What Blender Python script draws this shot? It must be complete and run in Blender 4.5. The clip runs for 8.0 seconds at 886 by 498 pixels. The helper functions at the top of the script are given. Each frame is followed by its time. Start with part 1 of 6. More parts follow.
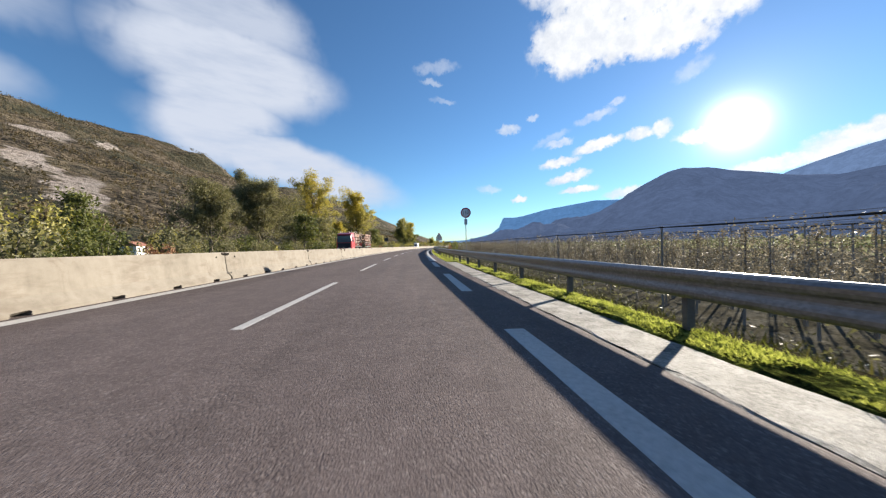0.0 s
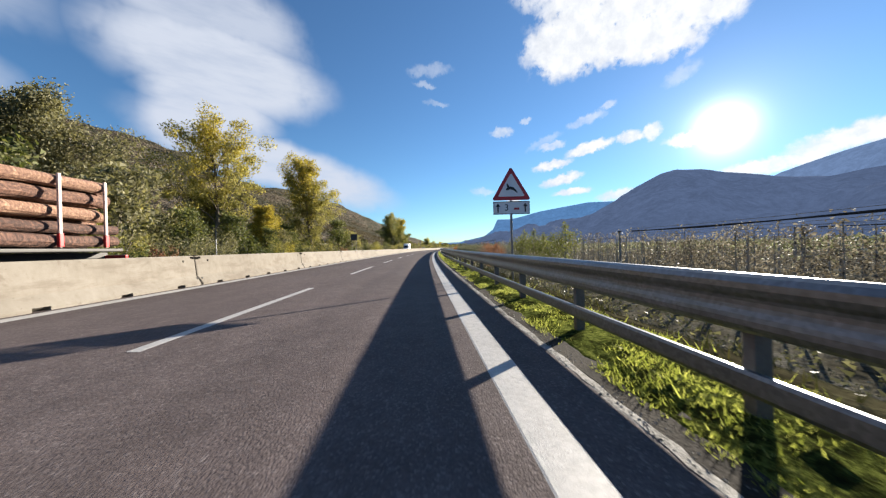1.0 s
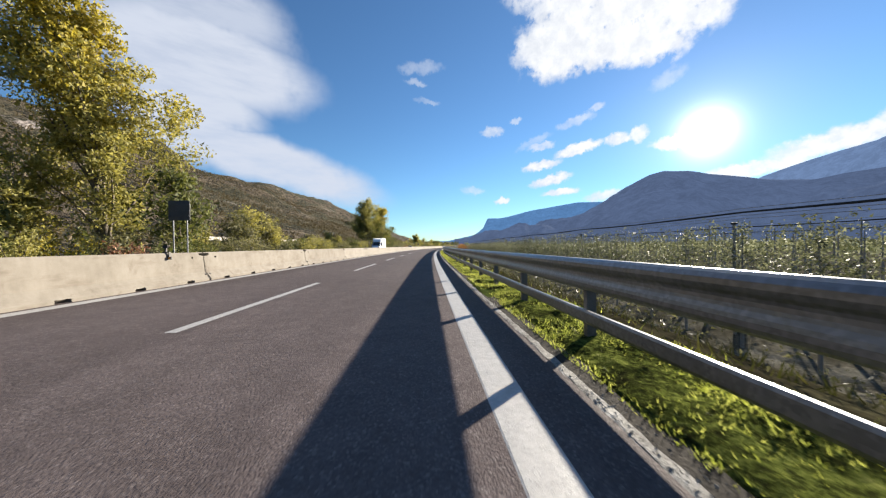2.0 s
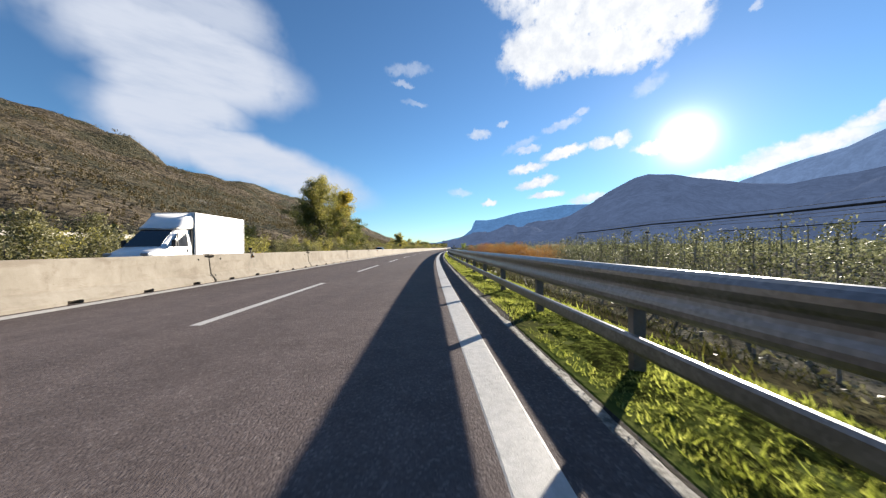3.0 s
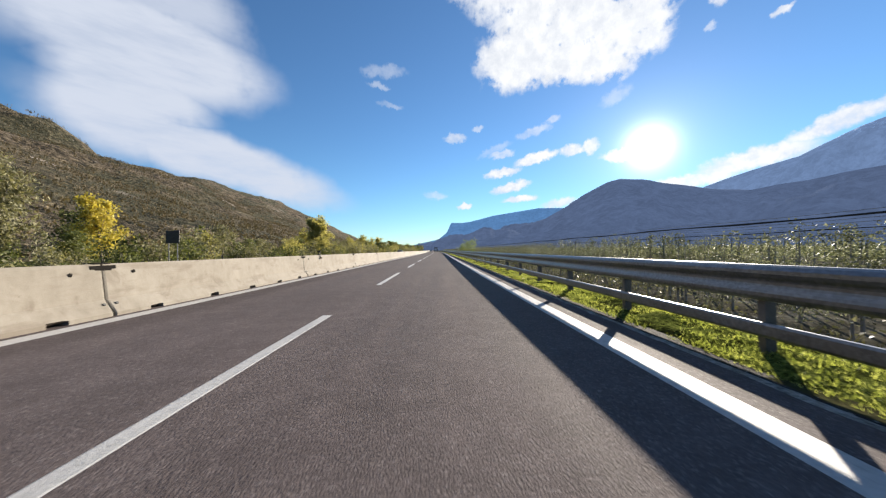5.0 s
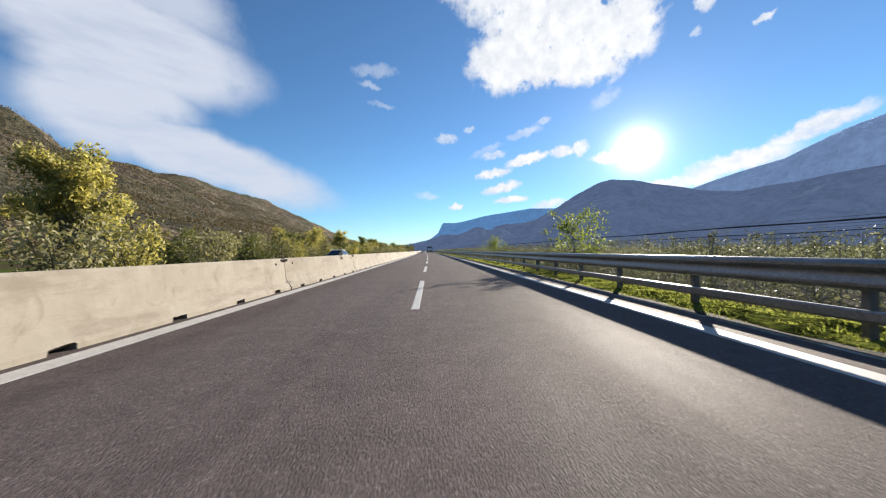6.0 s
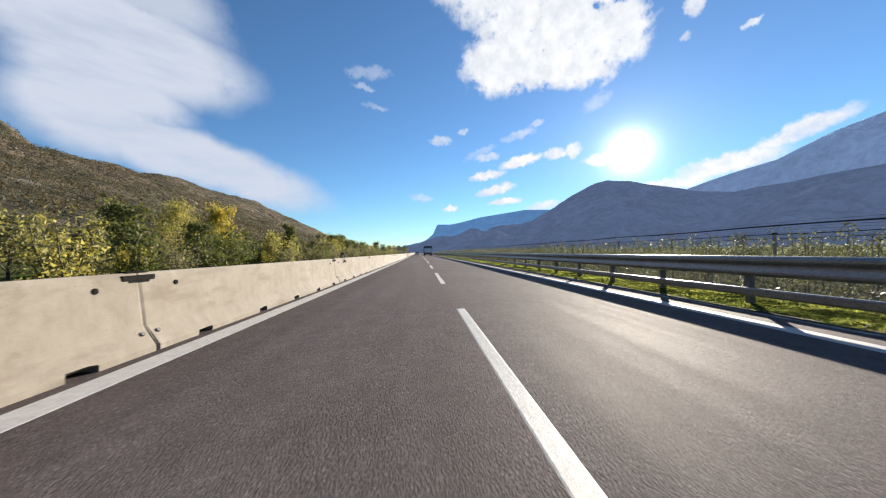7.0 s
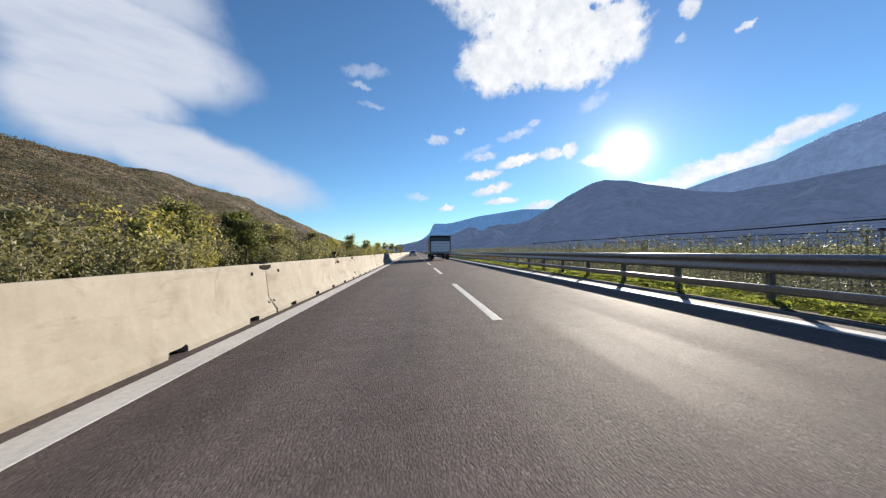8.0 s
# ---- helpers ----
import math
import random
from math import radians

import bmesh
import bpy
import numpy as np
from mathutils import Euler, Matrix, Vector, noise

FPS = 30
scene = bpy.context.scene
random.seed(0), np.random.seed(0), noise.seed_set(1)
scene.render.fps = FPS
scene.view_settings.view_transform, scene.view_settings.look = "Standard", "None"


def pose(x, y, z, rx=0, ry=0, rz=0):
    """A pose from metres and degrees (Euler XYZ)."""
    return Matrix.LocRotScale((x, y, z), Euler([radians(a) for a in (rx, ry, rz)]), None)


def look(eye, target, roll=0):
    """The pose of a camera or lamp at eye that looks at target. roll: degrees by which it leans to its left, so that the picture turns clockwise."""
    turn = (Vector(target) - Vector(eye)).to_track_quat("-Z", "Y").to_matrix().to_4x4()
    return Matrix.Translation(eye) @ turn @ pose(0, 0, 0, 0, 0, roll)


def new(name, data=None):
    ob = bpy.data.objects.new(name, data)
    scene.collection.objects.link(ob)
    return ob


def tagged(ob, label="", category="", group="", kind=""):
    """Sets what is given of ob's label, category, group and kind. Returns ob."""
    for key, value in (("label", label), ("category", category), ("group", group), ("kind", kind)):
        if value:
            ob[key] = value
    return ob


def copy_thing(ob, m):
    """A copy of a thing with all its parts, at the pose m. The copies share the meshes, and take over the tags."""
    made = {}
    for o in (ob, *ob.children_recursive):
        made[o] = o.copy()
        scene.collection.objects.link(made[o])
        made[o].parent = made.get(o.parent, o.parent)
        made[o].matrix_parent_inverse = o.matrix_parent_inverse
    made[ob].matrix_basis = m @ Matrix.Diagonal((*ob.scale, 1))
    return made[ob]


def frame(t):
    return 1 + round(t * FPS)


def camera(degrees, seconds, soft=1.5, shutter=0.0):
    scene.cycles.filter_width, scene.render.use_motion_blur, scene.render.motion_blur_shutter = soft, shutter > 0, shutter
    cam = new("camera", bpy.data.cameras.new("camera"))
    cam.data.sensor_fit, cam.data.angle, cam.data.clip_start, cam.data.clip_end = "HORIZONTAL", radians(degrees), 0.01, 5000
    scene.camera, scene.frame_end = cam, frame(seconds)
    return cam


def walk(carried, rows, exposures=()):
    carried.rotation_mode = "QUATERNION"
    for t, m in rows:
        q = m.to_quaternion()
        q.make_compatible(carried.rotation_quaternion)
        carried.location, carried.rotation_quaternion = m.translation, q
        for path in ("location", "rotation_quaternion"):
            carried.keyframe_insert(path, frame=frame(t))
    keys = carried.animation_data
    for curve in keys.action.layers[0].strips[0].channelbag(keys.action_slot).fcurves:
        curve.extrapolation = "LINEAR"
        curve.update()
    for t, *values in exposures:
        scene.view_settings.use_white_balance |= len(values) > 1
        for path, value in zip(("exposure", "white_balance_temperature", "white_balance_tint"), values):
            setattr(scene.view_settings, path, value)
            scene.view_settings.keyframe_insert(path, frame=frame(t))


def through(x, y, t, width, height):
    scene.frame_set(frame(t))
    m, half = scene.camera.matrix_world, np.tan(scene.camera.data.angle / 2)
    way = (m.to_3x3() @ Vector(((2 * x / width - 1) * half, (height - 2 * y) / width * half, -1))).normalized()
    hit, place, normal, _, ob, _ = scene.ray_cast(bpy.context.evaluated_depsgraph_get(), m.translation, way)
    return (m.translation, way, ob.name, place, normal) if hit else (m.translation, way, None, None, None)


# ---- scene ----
# The camera: seconds, x, y, z, pitch, roll, yaw.
PATH = [
    (0.00, 0.22, 12.63, 0.709, -0.59, 1.30, 0.00),
    (0.20, -0.38, 20.17, 0.708, -0.53, 1.37, -0.19),
    (0.40, -0.90, 27.54, 0.707, -0.46, 1.42, -0.38),
    (0.60, -1.32, 34.57, 0.707, -0.37, 1.46, -0.60),
    (0.80, -1.66, 41.31, 0.707, -0.29, 1.46, -0.84),
    (1.00, -1.95, 48.02, 0.708, -0.26, 1.40, -1.12),
    (1.20, -2.22, 54.90, 0.709, -0.34, 1.27, -1.45),
    (1.40, -2.44, 61.89, 0.711, -0.45, 1.10, -1.81),
    (1.60, -2.59, 68.84, 0.713, -0.54, 0.97, -2.19),
    (1.80, -2.67, 75.71, 0.714, -0.57, 0.88, -2.58),
    (2.00, -2.68, 82.53, 0.715, -0.56, 0.85, -2.98),
    (2.20, -2.64, 89.33, 0.717, -0.51, 0.84, -3.39),
    (2.40, -2.56, 96.15, 0.718, -0.45, 0.84, -3.82),
    (2.60, -2.43, 103.03, 0.720, -0.38, 0.84, -4.26),
    (2.80, -2.25, 110.00, 0.722, -0.31, 0.83, -4.73),
    (3.00, -2.01, 117.10, 0.724, -0.26, 0.79, -5.21),
    (3.20, -1.71, 124.33, 0.726, -0.24, 0.71, -5.72),
    (3.40, -1.33, 131.58, 0.728, -0.24, 0.64, -6.24),
    (3.60, -0.86, 138.72, 0.730, -0.23, 0.62, -6.74),
    (3.80, -0.29, 145.75, 0.731, -0.20, 0.64, -7.21),
    (4.00, 0.35, 152.83, 0.733, -0.16, 0.67, -7.66),
    (4.20, 1.05, 160.09, 0.735, -0.09, 0.67, -8.08),
    (4.40, 1.81, 167.49, 0.736, -0.01, 0.66, -8.49),
    (4.60, 2.61, 174.94, 0.738, 0.06, 0.66, -8.87),
    (4.80, 3.44, 182.40, 0.739, 0.13, 0.68, -9.23),
    (5.00, 4.31, 189.88, 0.739, 0.19, 0.71, -9.58),
    (5.20, 5.21, 197.38, 0.739, 0.23, 0.74, -9.91),
    (5.40, 6.13, 204.89, 0.739, 0.26, 0.75, -10.23),
    (5.60, 7.07, 212.43, 0.739, 0.27, 0.75, -10.54),
    (5.80, 8.03, 219.98, 0.738, 0.26, 0.72, -10.84),
    (6.00, 9.01, 227.56, 0.736, 0.23, 0.66, -11.14),
    (6.20, 10.00, 235.16, 0.735, 0.18, 0.56, -11.43),
    (6.40, 11.02, 242.80, 0.734, 0.18, 0.50, -11.69),
    (6.60, 12.06, 250.47, 0.732, 0.27, 0.58, -11.87),
    (6.80, 13.11, 258.18, 0.731, 0.43, 0.75, -11.99),
    (7.00, 14.19, 265.93, 0.729, 0.54, 0.87, -12.11),
    (7.20, 15.27, 273.70, 0.728, 0.50, 0.84, -12.28),
    (7.40, 16.34, 281.48, 0.727, 0.40, 0.72, -12.47),
    (7.60, 17.37, 289.23, 0.725, 0.34, 0.63, -12.61),
    (7.80, 18.35, 296.95, 0.724, 0.36, 0.60, -12.71),
    (8.00, 19.31, 304.65, 0.721, 0.41, 0.61, -12.79),
]
cam = camera(108.2, 8.0, soft=1.25, shutter=0.012)
walk(cam, [(t, pose(x, y, z, 90 + pitch, roll, yaw)) for t, x, y, z, pitch, roll, yaw in PATH],
     exposures=[(0.0, 1.60), (5.0, 1.58), (8.0, 1.53)])

# ---------------------------------------------------------------- world, sky, sun
SUN_AZ, SUN_EL = 45.5, 14.6        # azimuth clockwise from +y, height over the horizon
GLOW_AZ, GLOW_EL = 42.5, 14.8


def heading(az, el):
    a, e = radians(az), radians(el)
    return Vector((math.sin(a) * math.cos(e), math.cos(a) * math.cos(e), math.sin(e)))


class Nodes:
    """Small helper round a node tree."""

    def __init__(self, tree):
        self.tree = tree
        self.nodes, self.links = tree.nodes, tree.links
        self.nodes.clear()

    def add(self, kind, inputs=None, operation="", clamp=False, blend="", smooth=None, vector_type="", feature=""):
        n = self.nodes.new(kind)
        if operation:
            n.operation = operation
        if clamp:
            n.use_clamp = True
        if blend:
            n.data_type, n.blend_type = "RGBA", blend
        if smooth is not None:
            n.interpolation_type = "SMOOTHSTEP" if smooth else "LINEAR"
        if vector_type:
            n.vector_type = vector_type
        if feature:
            n.feature = feature
        for k, v in (inputs or {}).items():
            self.put(n.inputs[k], v)
        return n

    def put(self, socket, v):
        if isinstance(v, bpy.types.NodeSocket):
            self.links.new(v, socket)
        else:
            socket.default_value = v

    def math(self, op, a, b=0.0, c=None, clamp=False):
        ins = {0: a, 1: b}
        if c is not None:
            ins[2] = c
        return self.add("ShaderNodeMath", ins, operation=op, clamp=clamp).outputs[0]

    def mix(self, fac, a, b, mode="MIX"):
        n = self.add("ShaderNodeMix", blend=mode)
        self.put(n.inputs[0], fac)
        for sock, v in ((n.inputs[6], a), (n.inputs[7], b)):
            self.put(sock, v if isinstance(v, bpy.types.NodeSocket) else (*v[:3], 1.0))
        return n.outputs[2]

    def noise(self, vec, scale, detail=4.0, rough=0.55, distort=0.0):
        return self.add("ShaderNodeTexNoise", {"Vector": vec, "Scale": scale, "Detail": detail, "Roughness": rough, "Distortion": distort})

    def ramp(self, fac, stops, mode="LINEAR"):
        n = self.add("ShaderNodeValToRGB", {"Fac": fac})
        n.color_ramp.interpolation = mode
        els = n.color_ramp.elements
        while len(els) < len(stops):
            els.new(0.5)
        for e, (p, c) in zip(els, stops):
            e.position = p
            e.color = (*c[:3], 1.0) if hasattr(c, "__len__") else (c, c, c, 1.0)
        return n.outputs["Color"]

    def remap(self, v, a, b, lo=0.0, hi=1.0, smooth=True):
        return self.add("ShaderNodeMapRange", {0: v, 1: a, 2: b, 3: lo, 4: hi}, smooth=smooth).outputs[0]


world = bpy.data.worlds.new("sky")
scene.world = world
world.use_nodes = True
W = Nodes(world.node_tree)
sky = W.add("ShaderNodeTexSky")
sky.sky_type, sky.sun_disc, sky.sun_elevation, sky.sun_rotation = "NISHITA", False, radians(SUN_EL), radians(SUN_AZ)
sky.altitude, sky.air_density, sky.dust_density, sky.ozone_density = 300.0, 1.0, 0.0, 3.0
direction = W.add("ShaderNodeTexCoord").outputs["Generated"]
xyz = W.add("ShaderNodeSeparateXYZ", {0: direction})
az = W.math("MULTIPLY", W.math("ARCTAN2", xyz.outputs[0], xyz.outputs[1]), 57.2958)
el = W.math("MULTIPLY", W.math("ARCSINE", xyz.outputs[2]), 57.2958)
flat = W.add("ShaderNodeCombineXYZ", {0: az, 1: el}).outputs[0]


def warped(scale, amount, detail):
    n = W.noise(flat, scale, detail, 0.6)
    off = W.add("ShaderNodeVectorMath", {0: n.outputs["Color"], 1: (0.5, 0.5, 0.5)}, operation="SUBTRACT").outputs[0]
    off = W.add("ShaderNodeVectorMath", {0: off, "Scale": amount}, operation="SCALE").outputs[0]
    return W.add("ShaderNodeVectorMath", {0: flat, 1: off}, operation="ADD").outputs[0]


def blobs(vec, table, soft):
    """Soft ellipses in the sky: azimuth, height, half width, half height, tilt, density."""
    total = None
    for a, e, ra, re, tilt, dens in table:
        m = W.add("ShaderNodeMapping", {"Vector": vec, "Location": (a, e, 0), "Rotation": (0, 0, radians(tilt)), "Scale": (ra, re, 1)}, vector_type="TEXTURE")
        r = W.add("ShaderNodeVectorMath", {0: m.outputs[0]}, operation="LENGTH").outputs["Value"]
        v = W.remap(r, 1.0 + soft, 1.0 - soft, 0.0, dens)
        total = v if total is None else W.math("MAXIMUM", total, v)
    return total


CUMULUS = [
    (31, 33, 12, 5.5, -4, 1.0), (23, 30, 6.5, 4.0, 10, 1.0), (33, 28.5, 8, 3.2, -6, 1.0), (41, 31, 4.5, 4.5, 40, 0.95),
    (26, 40, 13, 5, 0, 0.95), (40, 37, 6, 3, 0, 0.9), (43.2, 29.5, 2.6, 1.6, 40, 0.8),
]
PUFFS = [
    (20.2, 13.2, 2.7, 0.7, 8, 0.95), (26.0, 15.2, 3.3, 0.75, 12, 1.0), (21.6, 10.7, 2.9, 0.75, 12, 1.0), (23.2, 8.6, 2.7, 0.5, 3, 0.9),
    (31.8, 15.9, 1.6, 0.8, 0, 1.0), (34.5, 16.1, 1.2, 0.9, 20, 0.9), (29.4, 7.6, 2.6, 0.7, 6, 0.75), (13.6, 7.7, 1.1, 0.5, 0, 0.8),
    (8.3, 9.6, 1.9, 0.6, -4, 0.3), (11.9, 19.2, 1.7, 0.7, 0, 0.5), (25.6, 19.3, 2.6, 0.6, 12, 0.34), (-0.6, 28.9, 3.4, 0.8, 3, 0.20),
    (-1.4, 26.9, 1.7, 0.4, -6, 0.22), (0.5, 24.2, 2.0, 0.4, -6, 0.18), (28.9, 20.9, 1.1, 0.5, 20, 0.34), (20.1, 16.2, 2.0, 0.5, 8, 0.5),
    (50.9, 30.9, 1.0, 1.1, 60, 0.7), (56.5, 26.7, 0.9, 0.45, 10, 0.8), (49.7, 27.7, 0.6, 0.5, 0, 0.35),
]
RIDGE_PUFFS = [
    (38.2, 22.6, 2.0, 0.9, 20, 0.2), (16.0, 20.6, 0.9, 0.4, 10, 0.3), (19.0, 17.0, 2.6, 0.6, 20, 0.2),
    (47.0, 9.2, 5.0, 0.9, 5, 0.9), (53.5, 11.0, 5.2, 1.2, 9, 0.95), (60.5, 13.6, 4.0, 0.9, 18, 0.9), (39.0, 14.2, 2.6, 0.8, 0, 0.9),
]
WISPS = [
    (-32.5, 25.6, 13.6, 5.0, -5, 0.97), (-25.0, 13.4, 16.6, 3.5, -17, 0.97), (-35.5, 17.4, 6.6, 5.0, -8, 0.97), (-34.0, 20.6, 8.0, 3.6, -14, 0.97), (-36.0, 32.5, 14.0, 4.6, -10, 0.80),
    (-62.0, 19.5, 10.0, 3.0, -10, 0.60), (-62.0, 28.0, 12.0, 5.0, -8, 0.55), (-75.0, 30.0, 20.0, 8.0, 10, 0.45), (-12.5, 11.8, 0.8, 1.1, 25, 0.25),
]
puff_noise = W.noise(flat, 0.35, 6, 0.65).outputs["Fac"]
cumulus = blobs(warped(0.24, 5.4, 10), CUMULUS, 0.30)
puffs = blobs(warped(0.75, 2.0, 8), PUFFS + RIDGE_PUFFS, 0.42)
puffs = W.math("MULTIPLY", puffs, W.remap(puff_noise, 0.22, 0.6, 0.45, 1.0))
streak = W.add("ShaderNodeMapping", {"Vector": flat, "Rotation": (0, 0, radians(38)), "Scale": (0.035, 0.16, 1)}, vector_type="POINT").outputs[0]
wisps = blobs(warped(0.11, 3.2, 4.0), WISPS, 0.34)
wisps = W.math("MULTIPLY", wisps, W.remap(W.noise(streak, 3.0, 6, 0.6).outputs["Fac"], 0.25, 0.62, 0.80, 1.0))
clouds = W.math("MAXIMUM", W.math("MAXIMUM", cumulus, puffs), wisps)
clouds = W.math("MULTIPLY", clouds, W.remap(el, 0.5, 4.0))

# The sun's aureole.
sun_dir = heading(GLOW_AZ, GLOW_EL)
cosine = W.add("ShaderNodeVectorMath", {0: direction, 1: sun_dir}, operation="DOT_PRODUCT").outputs["Value"]
off_sun = W.math("MULTIPLY", W.math("ARCCOSINE", W.math("MINIMUM", cosine, 1.0)), 57.2958)
core = W.math("EXPONENT", W.math("MULTIPLY", W.math("MULTIPLY", off_sun, off_sun), -1.0 / 6.8))
halo = W.math("EXPONENT", W.math("MULTIPLY", off_sun, -0.20))
wide = W.math("EXPONENT", W.math("MULTIPLY", off_sun, -0.045))
glow = W.math("ADD", W.math("MULTIPLY", core, 10.0), W.math("ADD", W.math("MULTIPLY", halo, 3.4), W.math("MULTIPLY", wide, 0.42)))

SKY_GAIN = (0.69, 0.92, 1.085)
base = W.mix(1.0, sky.outputs[0], SKY_GAIN, "MULTIPLY")
lit_cloud = W.mix(W.remap(puff_noise, 0.3, 0.7), (5.0, 5.25, 5.7), (6.5, 6.6, 6.75))
shown = W.mix(W.math("MAXIMUM", cumulus, puffs), W.mix(W.math("MULTIPLY", clouds, 1.0), base, (4.35, 4.7, 5.45)), lit_cloud)
glow_rgb = W.mix(1.0, W.add("ShaderNodeCombineXYZ", {0: glow, 1: glow, 2: glow}).outputs[0], (1.0, 0.97, 0.92), "MULTIPLY")
total_sky = W.mix(1.0, shown, glow_rgb, "ADD")
back = W.add("ShaderNodeBackground", {"Color": total_sky, "Strength": 0.0525})
W.links.new(back.outputs[0], W.add("ShaderNodeOutputWorld").inputs[0])

lamp = bpy.data.lights.new("sun", "SUN")
lamp.energy, lamp.angle, lamp.color = 5.0, radians(0.55), (1.0, 0.90, 0.76)
sun_lamp = new("sun", lamp)
sun_lamp.matrix_world = look((0, 0, 50), Vector((0, 0, 50)) - heading(SUN_AZ, SUN_EL))

# ---------------------------------------------------------------- materials
def material(name, build):
    m = bpy.data.materials.new(name)
    m.use_nodes = True
    n = Nodes(m.node_tree)
    n.shader = n.add("ShaderNodeBsdfPrincipled")
    n.links.new(n.shader.outputs[0], n.add("ShaderNodeOutputMaterial").inputs[0])
    tc = n.add("ShaderNodeTexCoord")
    n.obj, n.uv = tc.outputs["Object"], tc.outputs["UV"]
    n.geo = n.add("ShaderNodeNewGeometry")
    n.info = n.add("ShaderNodeObjectInfo")
    build(n)
    return m


def bump(n, height, strength, distance):
    b = n.add("ShaderNodeBump", {"Height": height, "Strength": strength, "Distance": distance})
    n.links.new(b.outputs[0], n.shader.inputs["Normal"])


def plain(name, rgb, rough=0.5, metal=0.0, var=0.15, scale=3.0, grain=40.0, relief=0.1, spec=0.5, coat=0.0):
    """A painted or raw surface: broad stains, fine grain and a little relief."""
    def build(n):
        big = n.noise(n.obj, scale, 5, 0.6).outputs["Fac"]
        fine = n.noise(n.obj, grain, 3, 0.6).outputs["Fac"]
        f = n.math("ADD", n.math("MULTIPLY", big, 0.65), n.math("MULTIPLY", fine, 0.35))
        f = n.remap(f, 0.3, 0.7)
        lo = tuple(c * (1 - var) for c in rgb)
        hi = tuple(min(1.0, c * (1 + var)) for c in rgb)
        n.put(n.shader.inputs["Base Color"], n.mix(f, lo, hi))
        n.put(n.shader.inputs["Roughness"], n.math("ADD", rough - 0.06, n.math("MULTIPLY", big, 0.12)))
        n.shader.inputs["Metallic"].default_value = metal
        n.shader.inputs["Specular IOR Level"].default_value = spec
        n.shader.inputs["Coat Weight"].default_value = coat
        if relief:
            bump(n, fine, relief, 0.01)
    return material(name, build)


def build_asphalt(n):
    stones = n.add("ShaderNodeTexVoronoi", {"Vector": n.obj, "Scale": 105.0})
    fine = n.noise(n.obj, 230.0, 3, 0.7).outputs["Fac"]
    streak_uv = n.add("ShaderNodeMapping", {"Vector": n.uv, "Scale": (1.0, 0.03, 1.0)}, vector_type="POINT").outputs[0]
    lanes = n.noise(streak_uv, 2.2, 5, 0.6).outputs["Fac"]
    big = n.noise(n.obj, 0.35, 5, 0.6).outputs["Fac"]
    patch = n.noise(n.obj, 4.0, 5, 0.65).outputs["Fac"]
    stone = n.ramp(n.add("ShaderNodeSeparateColor", {0: stones.outputs["Color"]}).outputs[0],
                   [(0.0, (0.082, 0.066, 0.063)), (0.5, (0.098, 0.079, 0.075)), (0.85, (0.112, 0.091, 0.087)), (1.0, (0.165, 0.139, 0.131))])
    wear = n.remap(n.math("ADD", n.math("MULTIPLY", lanes, 0.6), n.math("MULTIPLY", big, 0.4)), 0.35, 0.65, 0.88, 1.12)
    across = n.add("ShaderNodeSeparateXYZ", {0: n.uv}).outputs[0]
    seam = n.math("ADD", across, n.math("MULTIPLY", n.math("SUBTRACT", big, 0.5), 0.5))
    wear = n.math("MULTIPLY", wear, n.remap(seam, -2.0, -1.6, 0.82, 1.0))
    along = n.add("ShaderNodeSeparateXYZ", {0: n.uv}).outputs[1]
    wear = n.math("MULTIPLY", wear, n.remap(along, 20.0, 290.0, 1.24, 0.94, False))
    wear = n.math("MULTIPLY", wear, n.remap(patch, 0.3, 0.7, 0.9, 1.1))
    n.put(n.shader.inputs["Base Color"], n.mix(1.0, stone, n.add("ShaderNodeCombineXYZ", {0: wear, 1: wear, 2: wear}).outputs[0], "MULTIPLY"))
    n.put(n.shader.inputs["Roughness"], n.remap(lanes, 0.3, 0.7, 0.74, 0.86))
    n.shader.inputs["Specular IOR Level"].default_value = 0.075
    h = n.math("ADD", n.math("MULTIPLY", stones.outputs["Distance"], -0.8), n.math("MULTIPLY", fine, 0.5))
    bump(n, h, 0.30, 0.012)


def build_paint_line(n):
    worn = n.noise(n.obj, 26.0, 6, 0.75).outputs["Fac"]
    big = n.noise(n.obj, 1.6, 4, 0.6).outputs["Fac"]
    v = n.math("ADD", n.math("MULTIPLY", worn, 0.7), n.math("MULTIPLY", big, 0.3))
    n.put(n.shader.inputs["Base Color"], n.ramp(v, [(0.30, (0.18, 0.171, 0.162)), (0.40, (0.355, 0.344, 0.328)), (0.6, (0.475, 0.462, 0.44))]))
    n.put(n.shader.inputs["Roughness"], 0.62)
    bump(n, n.noise(n.obj, 160.0, 3, 0.7).outputs["Fac"], 0.35, 0.006)


